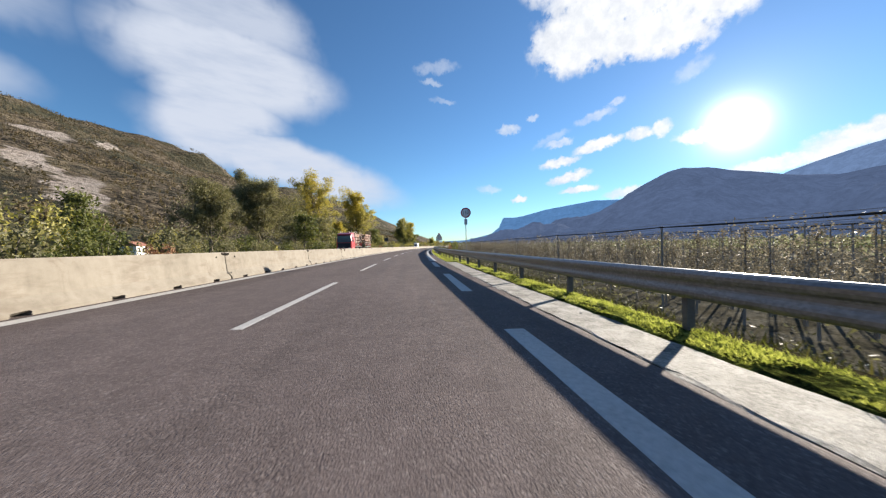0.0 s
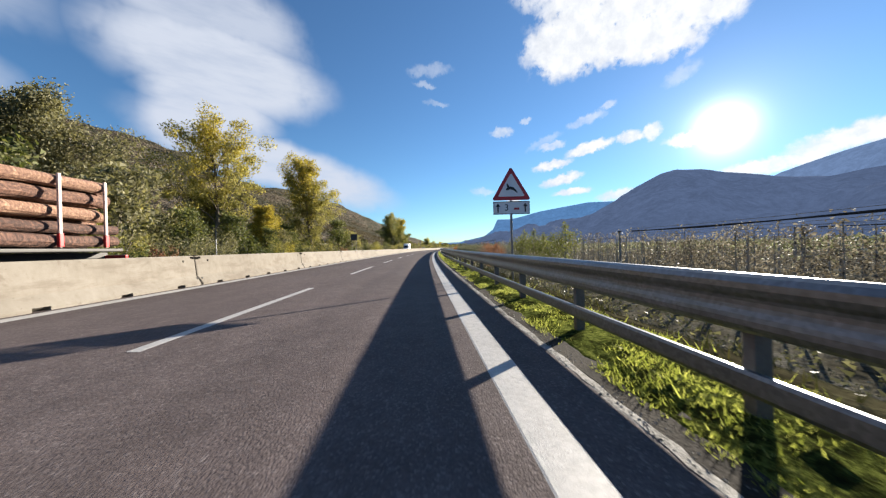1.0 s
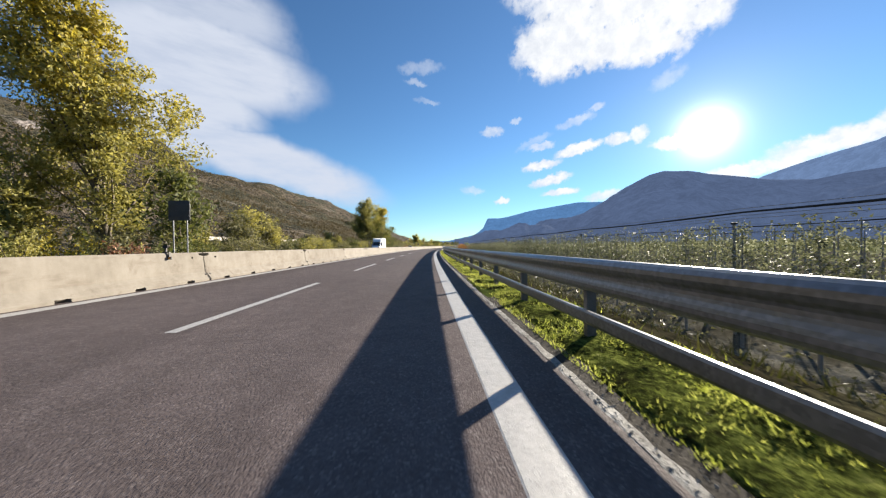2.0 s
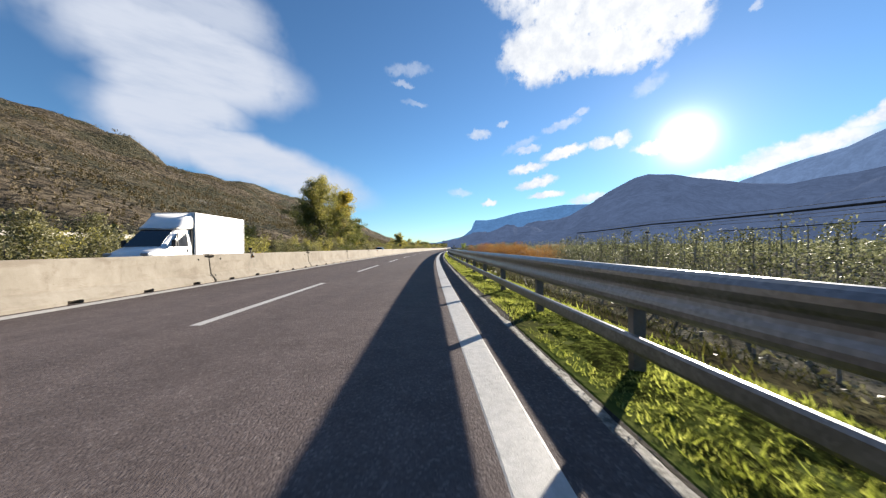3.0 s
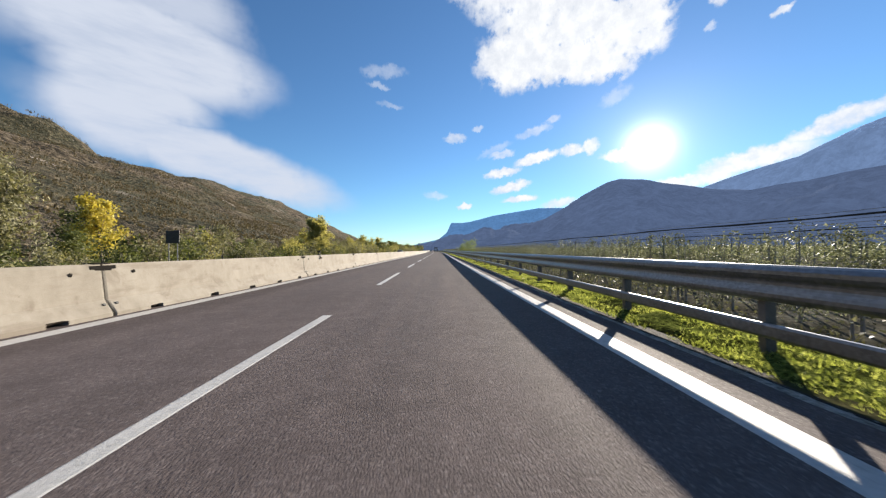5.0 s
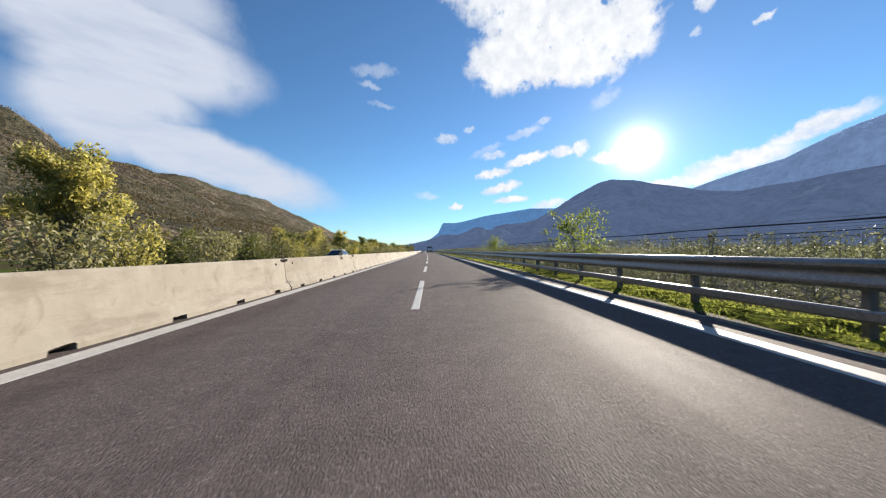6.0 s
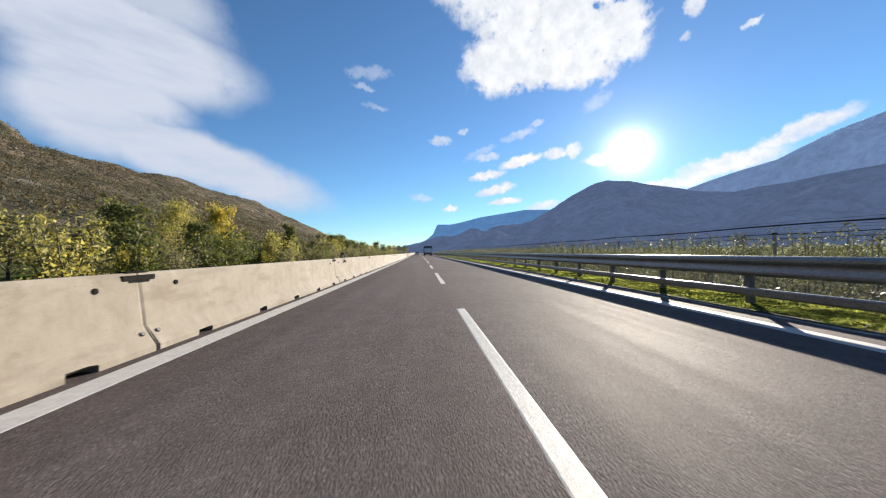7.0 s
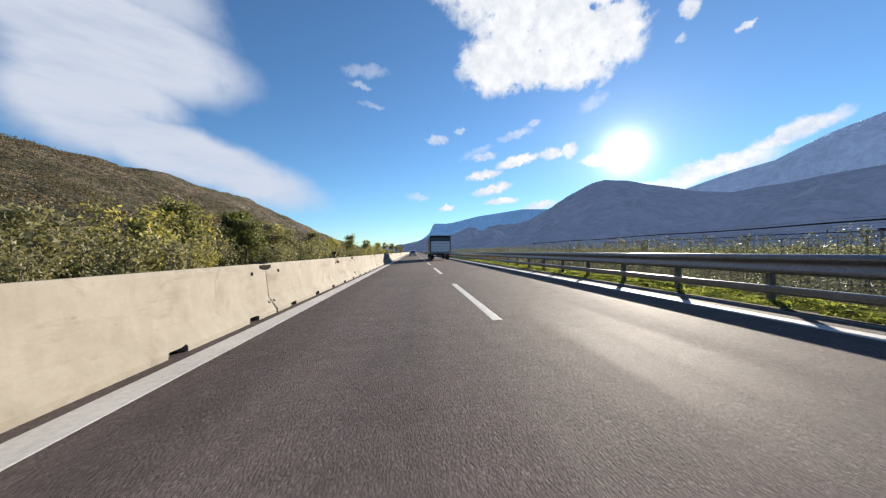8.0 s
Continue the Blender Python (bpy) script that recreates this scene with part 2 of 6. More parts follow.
def build_concrete(n):
    shift = n.math("MULTIPLY", n.info.outputs["Random"], 60.0)
    own = n.add("ShaderNodeVectorMath", {0: n.obj, 1: n.add("ShaderNodeCombineXYZ", {0: shift, 1: shift}).outputs[0]}, operation="ADD").outputs[0]
    big = n.noise(own, 1.1, 6, 0.62, 0.4).outputs["Fac"]
    mid = n.noise(own, 7.0, 5, 0.65).outputs["Fac"]
    fine = n.noise(n.obj, 70.0, 4, 0.7).outputs["Fac"]
    drip = n.add("ShaderNodeMapping", {"Vector": own, "Scale": (6.0, 6.0, 0.5)}, vector_type="POINT").outputs[0]
    smear_at = n.add("ShaderNodeMapping", {"Vector": own, "Scale": (1.0, 0.8, 3.6)}, vector_type="POINT").outputs[0]
    smear = n.remap(n.noise(smear_at, 1.3, 6, 0.65).outputs["Fac"], 0.50, 0.66, 0.0, 0.5)
    runs = n.noise(drip, 1.0, 5, 0.7).outputs["Fac"]
    rnd = n.math("MULTIPLY", n.info.outputs["Random"], 0.10)
    v = n.math("ADD", n.math("ADD", n.math("MULTIPLY", big, 0.45), n.math("MULTIPLY", mid, 0.3)), n.math("ADD", n.math("MULTIPLY", runs, 0.25), rnd))
    col = n.ramp(v, [(0.30, (0.098, 0.085, 0.069)), (0.46, (0.160, 0.142, 0.115)), (0.58, (0.196, 0.176, 0.145)), (0.75, (0.240, 0.220, 0.187))])
    stain = n.math("MAXIMUM", smear, n.remap(n.noise(own, 2.3, 6, 0.7, 1.0).outputs["Fac"], 0.54, 0.70, 0.0, 0.6))
    col = n.mix(stain, col, (0.112, 0.088, 0.066))
    pock = n.remap(n.noise(own, 33.0, 2, 0.5).outputs["Fac"], 0.70, 0.78, 0.0, 0.45)
    col = n.mix(pock, col, (0.085, 0.072, 0.058))
    n.put(n.shader.inputs["Base Color"], col)
    n.put(n.shader.inputs["Roughness"], 0.86)
    n.shader.inputs["Specular IOR Level"].default_value = 0.3
    bump(n, n.math("ADD", mid, n.math("MULTIPLY", fine, 0.4)), 0.35, 0.012)


def build_steel(n):
    big = n.noise(n.obj, 2.5, 5, 0.6).outputs["Fac"]
    flakes = n.add("ShaderNodeTexVoronoi", {"Vector": n.obj, "Scale": 55.0}).outputs["Color"]
    fl = n.add("ShaderNodeSeparateColor", {0: flakes}).outputs[0]
    v = n.math("ADD", n.math("MULTIPLY", big, 0.7), n.math("MULTIPLY", fl, 0.3))
    n.put(n.shader.inputs["Base Color"], n.ramp(v, [(0.25, (0.15, 0.153, 0.160)), (0.55, (0.212, 0.216, 0.226)), (0.8, (0.29, 0.295, 0.305))]))
    n.put(n.shader.inputs["Roughness"], n.remap(big, 0.3, 0.7, 0.36, 0.50))
    n.shader.inputs["Metallic"].default_value = 0.9
    bump(n, big, 0.12, 0.01)


def build_ground(n):
    """Grass and soil; a bank of dark soil behind the guardrail, shade put into its colour; dry pale soil with litter
    under the apple rows.
    """
    big = n.noise(n.obj, 0.05, 6, 0.6).outputs["Fac"]
    mid = n.noise(n.obj, 0.9, 6, 0.65).outputs["Fac"]
    fine = n.noise(n.obj, 14.0, 4, 0.7).outputs["Fac"]
    v = n.math("ADD", n.math("MULTIPLY", mid, 0.6), n.math("MULTIPLY", fine, 0.4))
    grass = n.ramp(v, [(0.3, (0.030, 0.040, 0.012)), (0.5, (0.065, 0.085, 0.022)), (0.7, (0.13, 0.13, 0.045))])
    soil = n.ramp(v, [(0.3, (0.035, 0.028, 0.018)), (0.7, (0.095, 0.078, 0.05))])
    across = n.add("ShaderNodeSeparateXYZ", {0: n.uv}).outputs[0]
    edge = n.math("ADD", across, n.math("MULTIPLY", n.math("SUBTRACT", mid, 0.5), 1.2))
    # Dark soil, taken darker still for the shade below the rail.
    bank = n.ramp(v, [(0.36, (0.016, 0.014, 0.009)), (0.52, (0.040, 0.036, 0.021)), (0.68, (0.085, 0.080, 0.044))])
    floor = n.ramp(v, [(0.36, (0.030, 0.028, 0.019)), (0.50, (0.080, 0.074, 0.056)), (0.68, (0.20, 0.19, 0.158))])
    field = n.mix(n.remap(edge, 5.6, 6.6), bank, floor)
    wild = n.mix(n.remap(big, 0.45, 0.6), grass, soil)
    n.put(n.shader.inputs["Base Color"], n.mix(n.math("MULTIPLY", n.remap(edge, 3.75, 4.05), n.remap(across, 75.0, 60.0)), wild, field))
    n.put(n.shader.inputs["Roughness"], 1.0)
    n.shader.inputs["Specular IOR Level"].default_value = 0.0
    bump(n, v, 0.8, 0.06)


def build_lawn(n):
    """Short mown turf: bright lime with darker tufts and a little bare soil."""
    mid = n.noise(n.obj, 2.2, 6, 0.65).outputs["Fac"]
    tuft = n.noise(n.obj, 22.0, 5, 0.7).outputs["Fac"]
    fine = n.noise(n.obj, 120.0, 3, 0.7).outputs["Fac"]
    v = n.math("ADD", n.math("MULTIPLY", mid, 0.4), n.math("ADD", n.math("MULTIPLY", tuft, 0.4), n.math("MULTIPLY", fine, 0.2)))
    n.put(n.shader.inputs["Base Color"], n.ramp(v, [(0.40, (0.020, 0.020, 0.010)), (0.49, (0.050, 0.060, 0.016)), (0.55, (0.165, 0.195, 0.042)), (0.64, (0.31, 0.325, 0.095))]))
    n.put(n.shader.inputs["Roughness"], 1.0)
    n.shader.inputs["Specular IOR Level"].default_value = 0.0
    bump(n, n.math("ADD", tuft, n.math("MULTIPLY", fine, 0.5)), 1.0, 0.06)


def build_gutter(n):
    mid = n.noise(n.obj, 3.2, 7, 0.75).outputs["Fac"]
    fine = n.noise(n.obj, 45.0, 5, 0.75).outputs["Fac"]
    v = n.math("ADD", n.math("MULTIPLY", mid, 0.55), n.math("MULTIPLY", fine, 0.45))
    n.put(n.shader.inputs["Base Color"], n.ramp(v, [(0.41, (0.050, 0.046, 0.038)), (0.49, (0.20, 0.19, 0.167)), (0.66, (0.47, 0.45, 0.41))]))
    n.put(n.shader.inputs["Roughness"], 0.85)
    bump(n, v, 0.6, 0.02)


def leafy(name, a, b, c, through=0.35, rough=0.55, lit=(1.5, 1.45, 0.8)):
    """Leaves: a, b and c mixed leaf by leaf and tree by tree."""
    def build(n):
        pick = n.math("ADD", n.math("MULTIPLY", n.geo.outputs["Random Per Island"], 0.75), n.math("MULTIPLY", n.info.outputs["Random"], 0.25))
        clump = n.noise(n.obj, 1.1, 3, 0.6).outputs["Fac"]
        v = n.math("ADD", n.math("MULTIPLY", pick, 0.55), n.math("MULTIPLY", clump, 0.5))
        col = n.ramp(v, [(0.22, a), (0.50, b), (0.78, c)])
        n.put(n.shader.inputs["Base Color"], col)
        n.shader.inputs["Roughness"].default_value = rough
        n.shader.inputs["Specular IOR Level"].default_value = 0.16
        tr = n.add("ShaderNodeBsdfTranslucent", {"Color": n.mix(1.0, col, lit, "MULTIPLY")})
        mixer = n.add("ShaderNodeMixShader", {0: through})
        n.links.new(n.shader.outputs[0], mixer.inputs[1])
        n.links.new(tr.outputs[0], mixer.inputs[2])
        out = [x for x in n.nodes if x.bl_idname == "ShaderNodeOutputMaterial"][0]
        n.links.new(mixer.outputs[0], out.inputs[0])
    return material(name, build)


def build_bark(n):
    m = n.add("ShaderNodeMapping", {"Vector": n.obj, "Scale": (9.0, 9.0, 1.6)}, vector_type="POINT").outputs[0]
    v = n.noise(m, 1.6, 6, 0.7).outputs["Fac"]
    n.put(n.shader.inputs["Base Color"], n.ramp(v, [(0.3, (0.045, 0.035, 0.026)), (0.55, (0.13, 0.11, 0.085)), (0.75, (0.25, 0.22, 0.18))]))
    n.put(n.shader.inputs["Roughness"], 0.9)
    bump(n, v, 0.8, 0.03)


def build_log(n):
    m = n.add("ShaderNodeMapping", {"Vector": n.obj, "Scale": (1.2, 12.0, 12.0)}, vector_type="POINT").outputs[0]
    v = n.math("ADD", n.math("MULTIPLY", n.noise(m, 1.3, 6, 0.7).outputs["Fac"], 0.95), n.math("MULTIPLY", n.math("SUBTRACT", n.info.outputs["Random"], 0.4), 0.3))
    n.put(n.shader.inputs["Base Color"], n.ramp(v, [(0.36, (0.050, 0.027, 0.021)), (0.52, (0.150, 0.077, 0.053)), (0.66, (0.27, 0.155, 0.100)), (0.84, (0.46, 0.32, 0.21))]))
    n.put(n.shader.inputs["Roughness"], 0.85)
    bump(n, v, 0.7, 0.02)


def build_log_end(n):
    v = n.noise(n.obj, 14.0, 5, 0.7).outputs["Fac"]
    n.put(n.shader.inputs["Base Color"], n.ramp(v, [(0.3, (0.30, 0.17, 0.075)), (0.7, (0.62, 0.42, 0.22))]))
    n.put(n.shader.inputs["Roughness"], 0.85)
    bump(n, v, 0.4, 0.01)


# Scree chutes and bare rock on the hillside: x, y, half length, half width, turn.
SCREE = [(-330, 308, 105, 16, 137), (-470, 378, 95, 15, 138), (-400, 345, 60, 10, 150), (-700, 580, 80, 34, 150), (-700, 690, 22, 12, 120), (-628, 699, 16, 7, 100), (-560, 820, 14, 8, 60)]


def build_hillside(n):
    """Autumn woods on the valley's flank: dark and russet trees, bare rock and scree."""
    big = n.noise(n.obj, 0.004, 5, 0.6).outputs["Fac"]
    mid = n.noise(n.obj, 0.022, 6, 0.65).outputs["Fac"]
    trees = n.add("ShaderNodeTexVoronoi", {"Vector": n.obj, "Scale": 0.16})
    tone = n.add("ShaderNodeSeparateColor", {0: trees.outputs["Color"]}).outputs[0]
    fine = n.noise(n.obj, 0.12, 6, 0.7).outputs["Fac"]
    v = n.math("ADD", n.math("MULTIPLY", mid, 0.45), n.math("ADD", n.math("MULTIPLY", tone, 0.25), n.math("MULTIPLY", fine, 0.3)))
    wood = n.ramp(v, [(0.34, (0.020, 0.019, 0.014)), (0.44, (0.058, 0.048, 0.034)), (0.54, (0.122, 0.096, 0.066)), (0.68, (0.22, 0.18, 0.125))])
    dark = n.ramp(v, [(0.3, (0.020, 0.025, 0.016)), (0.5, (0.058, 0.056, 0.035)), (0.7, (0.13, 0.112, 0.070))])
    col = n.mix(n.remap(big, 0.42, 0.58), wood, dark)
    z = n.add("ShaderNodeSeparateXYZ", {0: n.obj}).outputs[2]
    chute = n.add("ShaderNodeMapping", {"Vector": n.obj, "Rotation": (0, 0, 0.25), "Scale": (0.002, 0.011, 0.0035)}, vector_type="POINT").outputs[0]
    scree = n.noise(chute, 1.6, 5, 0.6, 0.6).outputs["Fac"]
    scree = n.math("ADD", scree, n.math("MULTIPLY", n.math("SUBTRACT", fine, 0.5), 0.25))
    mask = n.math("MULTIPLY", n.remap(scree, 0.635, 0.70), n.math("MULTIPLY", n.remap(z, 70, 130), n.remap(z, 330, 260)))
    rock = n.ramp(fine, [(0.3, (0.22, 0.185, 0.16)), (0.7, (0.46, 0.41, 0.37))])
    speck = n.math("MULTIPLY", n.remap(n.noise(n.obj, 0.055, 5, 0.75).outputs["Fac"], 0.62, 0.70), n.remap(z, 20, 90, 0.15, 0.75))
    mask = n.math("MAXIMUM", mask, speck)
    soft = n.add("ShaderNodeVectorMath", {0: n.add("ShaderNodeVectorMath", {0: n.noise(n.obj, 0.018, 4, 0.6).outputs["Color"], 1: (0.5, 0.5, 0.5)}, operation="SUBTRACT").outputs[0], "Scale": 70.0}, operation="SCALE").outputs[0]
    bent = n.add("ShaderNodeVectorMath", {0: n.obj, 1: soft}, operation="ADD").outputs[0]
    for x, y, ra, rb, ang in SCREE:
        spot_at = n.add("ShaderNodeMapping", {"Vector": bent, "Location": (x, y, 0), "Rotation": (0, 0, radians(ang)), "Scale": (ra, rb, 900)}, vector_type="TEXTURE").outputs[0]
        r = n.add("ShaderNodeVectorMath", {0: spot_at}, operation="LENGTH").outputs["Value"]
        mask = n.math("MAXIMUM", mask, n.math("MULTIPLY", n.remap(r, 1.15, 0.8), n.remap(fine, 0.36, 0.50, 0.45, 1.0)))
    n.put(n.shader.inputs["Base Color"], n.mix(mask, col, rock))
    n.put(n.shader.inputs["Roughness"], 0.95)
    n.shader.inputs["Specular IOR Level"].default_value = 0.1
    bump(n, n.math("ADD", n.math("MULTIPLY", trees.outputs["Distance"], -0.12), n.math("ADD", fine, mid)), 1.0, 14.0)


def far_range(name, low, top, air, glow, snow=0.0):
    """A far range; the haze of kilometres of air is put in as bluish emission. Snow lies above a height."""
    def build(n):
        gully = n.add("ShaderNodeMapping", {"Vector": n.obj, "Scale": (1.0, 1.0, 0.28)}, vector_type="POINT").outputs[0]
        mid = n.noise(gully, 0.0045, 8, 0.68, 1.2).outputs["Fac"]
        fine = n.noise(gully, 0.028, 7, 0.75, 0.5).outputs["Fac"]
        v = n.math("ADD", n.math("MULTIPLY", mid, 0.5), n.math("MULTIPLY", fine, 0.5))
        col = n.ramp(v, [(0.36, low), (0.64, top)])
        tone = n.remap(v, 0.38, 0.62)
        haze_tint = n.mix(tone, tuple(c * 0.84 for c in air), tuple(c * 1.12 for c in air))
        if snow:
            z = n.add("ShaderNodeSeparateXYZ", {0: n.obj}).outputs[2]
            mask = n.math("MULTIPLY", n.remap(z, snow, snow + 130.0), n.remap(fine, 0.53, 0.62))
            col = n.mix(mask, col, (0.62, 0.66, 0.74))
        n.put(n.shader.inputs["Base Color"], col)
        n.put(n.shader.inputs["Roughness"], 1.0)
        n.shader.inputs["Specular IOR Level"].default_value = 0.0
        n.put(n.shader.inputs["Emission Color"], haze_tint)
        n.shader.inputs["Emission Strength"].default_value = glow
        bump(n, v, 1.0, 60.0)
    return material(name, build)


ASPHALT = material("asphalt", build_asphalt)
LINE = material("road_paint", build_paint_line)
OLD_LINE = plain("worn_road_paint", (0.30, 0.29, 0.28), 0.8, var=0.45, scale=6.0, grain=60, relief=0.4)
CONCRETE = material("barrier_concrete", build_concrete)
STEEL = material("galvanised_steel", build_steel)
POST_STEEL = plain("weathered_post_steel", (0.115, 0.108, 0.100), 0.7, metal=0.2, var=0.35, scale=4.0)
GROUND = material("ground_grass_soil", build_ground)
GUTTER = material("gutter_concrete", build_gutter)
BARK = material("bark", build_bark)
LOG = material("spruce_log", build_log)
LOG_END = material("log_end", build_log_end)
HILL = material("hillside", build_hillside)
# Last colour and strength: haze painted on as emission, varied with the relief.
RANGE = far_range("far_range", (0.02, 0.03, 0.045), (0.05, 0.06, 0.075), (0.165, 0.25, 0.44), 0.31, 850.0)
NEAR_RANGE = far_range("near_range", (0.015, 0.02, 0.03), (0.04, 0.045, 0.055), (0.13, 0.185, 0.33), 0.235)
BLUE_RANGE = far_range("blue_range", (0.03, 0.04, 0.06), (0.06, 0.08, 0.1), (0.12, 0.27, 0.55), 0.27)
GREEN = leafy("leaf_green", (0.036, 0.046, 0.016), (0.086, 0.100, 0.035), (0.19, 0.20, 0.078), 0.32, 0.6)
OLIVE = leafy("leaf_olive", (0.066, 0.067, 0.036), (0.155, 0.150, 0.084), (0.32, 0.300, 0.185), 0.34, 0.6, lit=(1.35, 1.32, 0.85))
YELLOW = leafy("leaf_yellow", (0.16, 0.135, 0.026), (0.35, 0.295, 0.060), (0.54, 0.46, 0.13), 0.40)
LIME = leafy("leaf_yellow_green", (0.105, 0.104, 0.034), (0.250, 0.235, 0.078), (0.47, 0.43, 0.18), 0.42, 0.6, lit=(1.4, 1.35, 0.85))
RUSSET = leafy("leaf_russet", (0.080, 0.040, 0.027), (0.215, 0.118, 0.074), (0.40, 0.265, 0.175), 0.32, 0.8, lit=(1.25, 1.0, 0.75))
ORANGE = leafy("leaf_orange", (0.110, 0.062, 0.028), (0.255, 0.152, 0.064), (0.41, 0.28, 0.13), 0.34, 0.8, lit=(1.3, 1.05, 0.7))
ORCHARD = leafy("leaf_orchard", (0.040, 0.043, 0.027), (0.102, 0.107, 0.066), (0.34, 0.335, 0.255), 0.28, 0.6, lit=(1.2, 1.25, 0.9))
ORCHARD_DRY = leafy("leaf_orchard_dry", (0.050, 0.045, 0.036), (0.128, 0.114, 0.090), (0.39, 0.362, 0.31), 0.26, 0.65, lit=(1.2, 1.15, 0.95))
HILL_LEAF = leafy("leaf_hill_wood", (0.050, 0.044, 0.029), (0.112, 0.090, 0.057), (0.20, 0.158, 0.105), 0.2, 0.8)
BRUSH = leafy("leaf_brush", (0.030, 0.032, 0.020), (0.075, 0.078, 0.048), (0.24, 0.235, 0.175), 0.22, 0.55)
SAPLING = leafy("leaf_sapling", (0.050, 0.070, 0.018), (0.115, 0.150, 0.042), (0.25, 0.29, 0.10), 0.5)
# Weeds of the bank: its shade is included in these dark leaf tones.
SCRUB = leafy("leaf_scrub", (0.018, 0.021, 0.009), (0.042, 0.046, 0.018), (0.11, 0.10, 0.045), 0.25)
GRASS = leafy("grass", (0.050, 0.060, 0.016), (0.200, 0.225, 0.055), (0.46, 0.46, 0.17), 0.5, lit=(1.35, 1.4, 0.8))
LAWN = material("lawn", build_lawn)
DIRT = plain("verge_dirt", (0.036, 0.031, 0.025), 0.95, var=0.6, scale=3.0, grain=60, relief=0.6, spec=0.1)
# Near-black for raised parts that show a recess: its shade as colour.
RECESS = plain("recess_shade", (0.012, 0.011, 0.010), 0.95, var=0.3, spec=0.05)
FILLER = plain("joint_filler", (0.075, 0.066, 0.054), 0.9, var=0.3)
STAKE = plain("stake_paint", (0.52, 0.40, 0.35), 0.6, var=0.15)
DARK = plain("black_rubber", (0.018, 0.018, 0.020), 0.7, var=0.2)
IRON = plain("dark_iron", (0.05, 0.048, 0.046), 0.55, metal=0.5, var=0.25)
RED = plain("truck_red", (0.50, 0.020, 0.022), 0.32, var=0.08, relief=0.0, coat=0.5)
WHITE = plain("white_paint", (0.80, 0.80, 0.80), 0.4, var=0.04, relief=0.02, coat=0.2)
GREY = plain("grey_paint", (0.26, 0.27, 0.29), 0.4, metal=0.2, var=0.1, relief=0.0, coat=0.3)
SILVER = plain("silver_paint", (0.42, 0.44, 0.46), 0.3, metal=0.6, var=0.06, relief=0.0, coat=0.5)
GLASS = plain("dark_glass", (0.015, 0.018, 0.022), 0.08, var=0.05, relief=0.0, spec=0.8)
SIGN_WHITE = plain("sign_white", (0.74, 0.75, 0.77), 0.45, var=0.05, relief=0.0)
SIGN_RED = plain("sign_red", (0.42, 0.022, 0.035), 0.45, var=0.08, relief=0.0)
SIGN_BLACK = plain("sign_black", (0.018, 0.018, 0.022), 0.5, var=0.1, relief=0.0)
SIGN_BACK = plain("sign_back", (0.045, 0.048, 0.055), 0.6, var=0.2, relief=0.0)
POLE_WOOD = plain("grey_pole", (0.24, 0.22, 0.19), 0.85, var=0.25, scale=2.0, grain=30)
NET = plain("dark_net", (0.020, 0.021, 0.024), 0.9, var=0.3)
YELLOW_PAINT = plain("yellow_paint", (0.60, 0.47, 0.06), 0.5, var=0.1)
AMBER = plain("amber_reflector", (0.40, 0.17, 0.025), 0.25, var=0.1, relief=0.0)
WALL = plain("pale_concrete", (0.45, 0.42, 0.37), 0.85, var=0.2, scale=0.6, grain=12)
ROOF = plain("roof_tile", (0.24, 0.10, 0.065), 0.8, var=0.25, scale=1.0, grain=14)
TARP = plain("truck_tarp", (0.10, 0.11, 0.13), 0.55, var=0.15, scale=1.0)
LAMP_RED = plain("lamp_red", (0.42, 0.015, 0.012), 0.2, var=0.05, relief=0.0, coat=0.6)

# ---------------------------------------------------------------- the road's line
KNOT_S = [-14.7, 36.75, 88.2, 139.65, 191.1, 242.55, 294.0, 345.45]
KNOT_K = [0.000295, 0.001752, 0.001017, 0.001938, 0.000595, -0.000264, -0.000307, 0.0]
GRID_S = np.arange(-120.0, 1700.0, 0.5)
_k = np.interp(GRID_S, KNOT_S, KNOT_K)
_th = np.concatenate([[0.0], np.cumsum((_k[1:] + _k[:-1]) / 2 * 0.5)])
_th += radians(-6.456) - np.interp(0.0, GRID_S, _th)
_x = np.concatenate([[0.0], np.cumsum(np.sin((_th[1:] + _th[:-1]) / 2) * 0.5)])
_y = np.concatenate([[0.0], np.cumsum(np.cos((_th[1:] + _th[:-1]) / 2) * 0.5)])
_x -= np.interp(0.0, GRID_S, _x)
_y -= np.interp(0.0, GRID_S, _y)


def turn(s):
    return float(np.interp(s, GRID_S, _th))


def slope(s):
    """Crossfall of the carriageway at s."""
    return 0.018 - 0.035 * np.clip(s / 316.0, 0.0, 1.0)


def at(s, u, z=0.0, fall=True):
    """The place s metres along the lane line and u to its right, z over the road."""
    a = np.interp(s, GRID_S, _th)
    x = np.interp(s, GRID_S, _x) + u * np.cos(a)
    y = np.interp(s, GRID_S, _y) - u * np.sin(a)
    return Vector((float(x), float(y), float(z - (u * slope(s) if fall else 0.0))))


def spot(s, u, z=0.0, rz=0.0, size=1.0, fall=True):
    """A pose at (s, u) whose y axis runs along the road."""
    return Matrix.Translation(at(s, u, z, fall)) @ pose(0, 0, 0, 0, 0, rz - math.degrees(turn(s))) @ Matrix.Diagonal((size, size, size, 1))


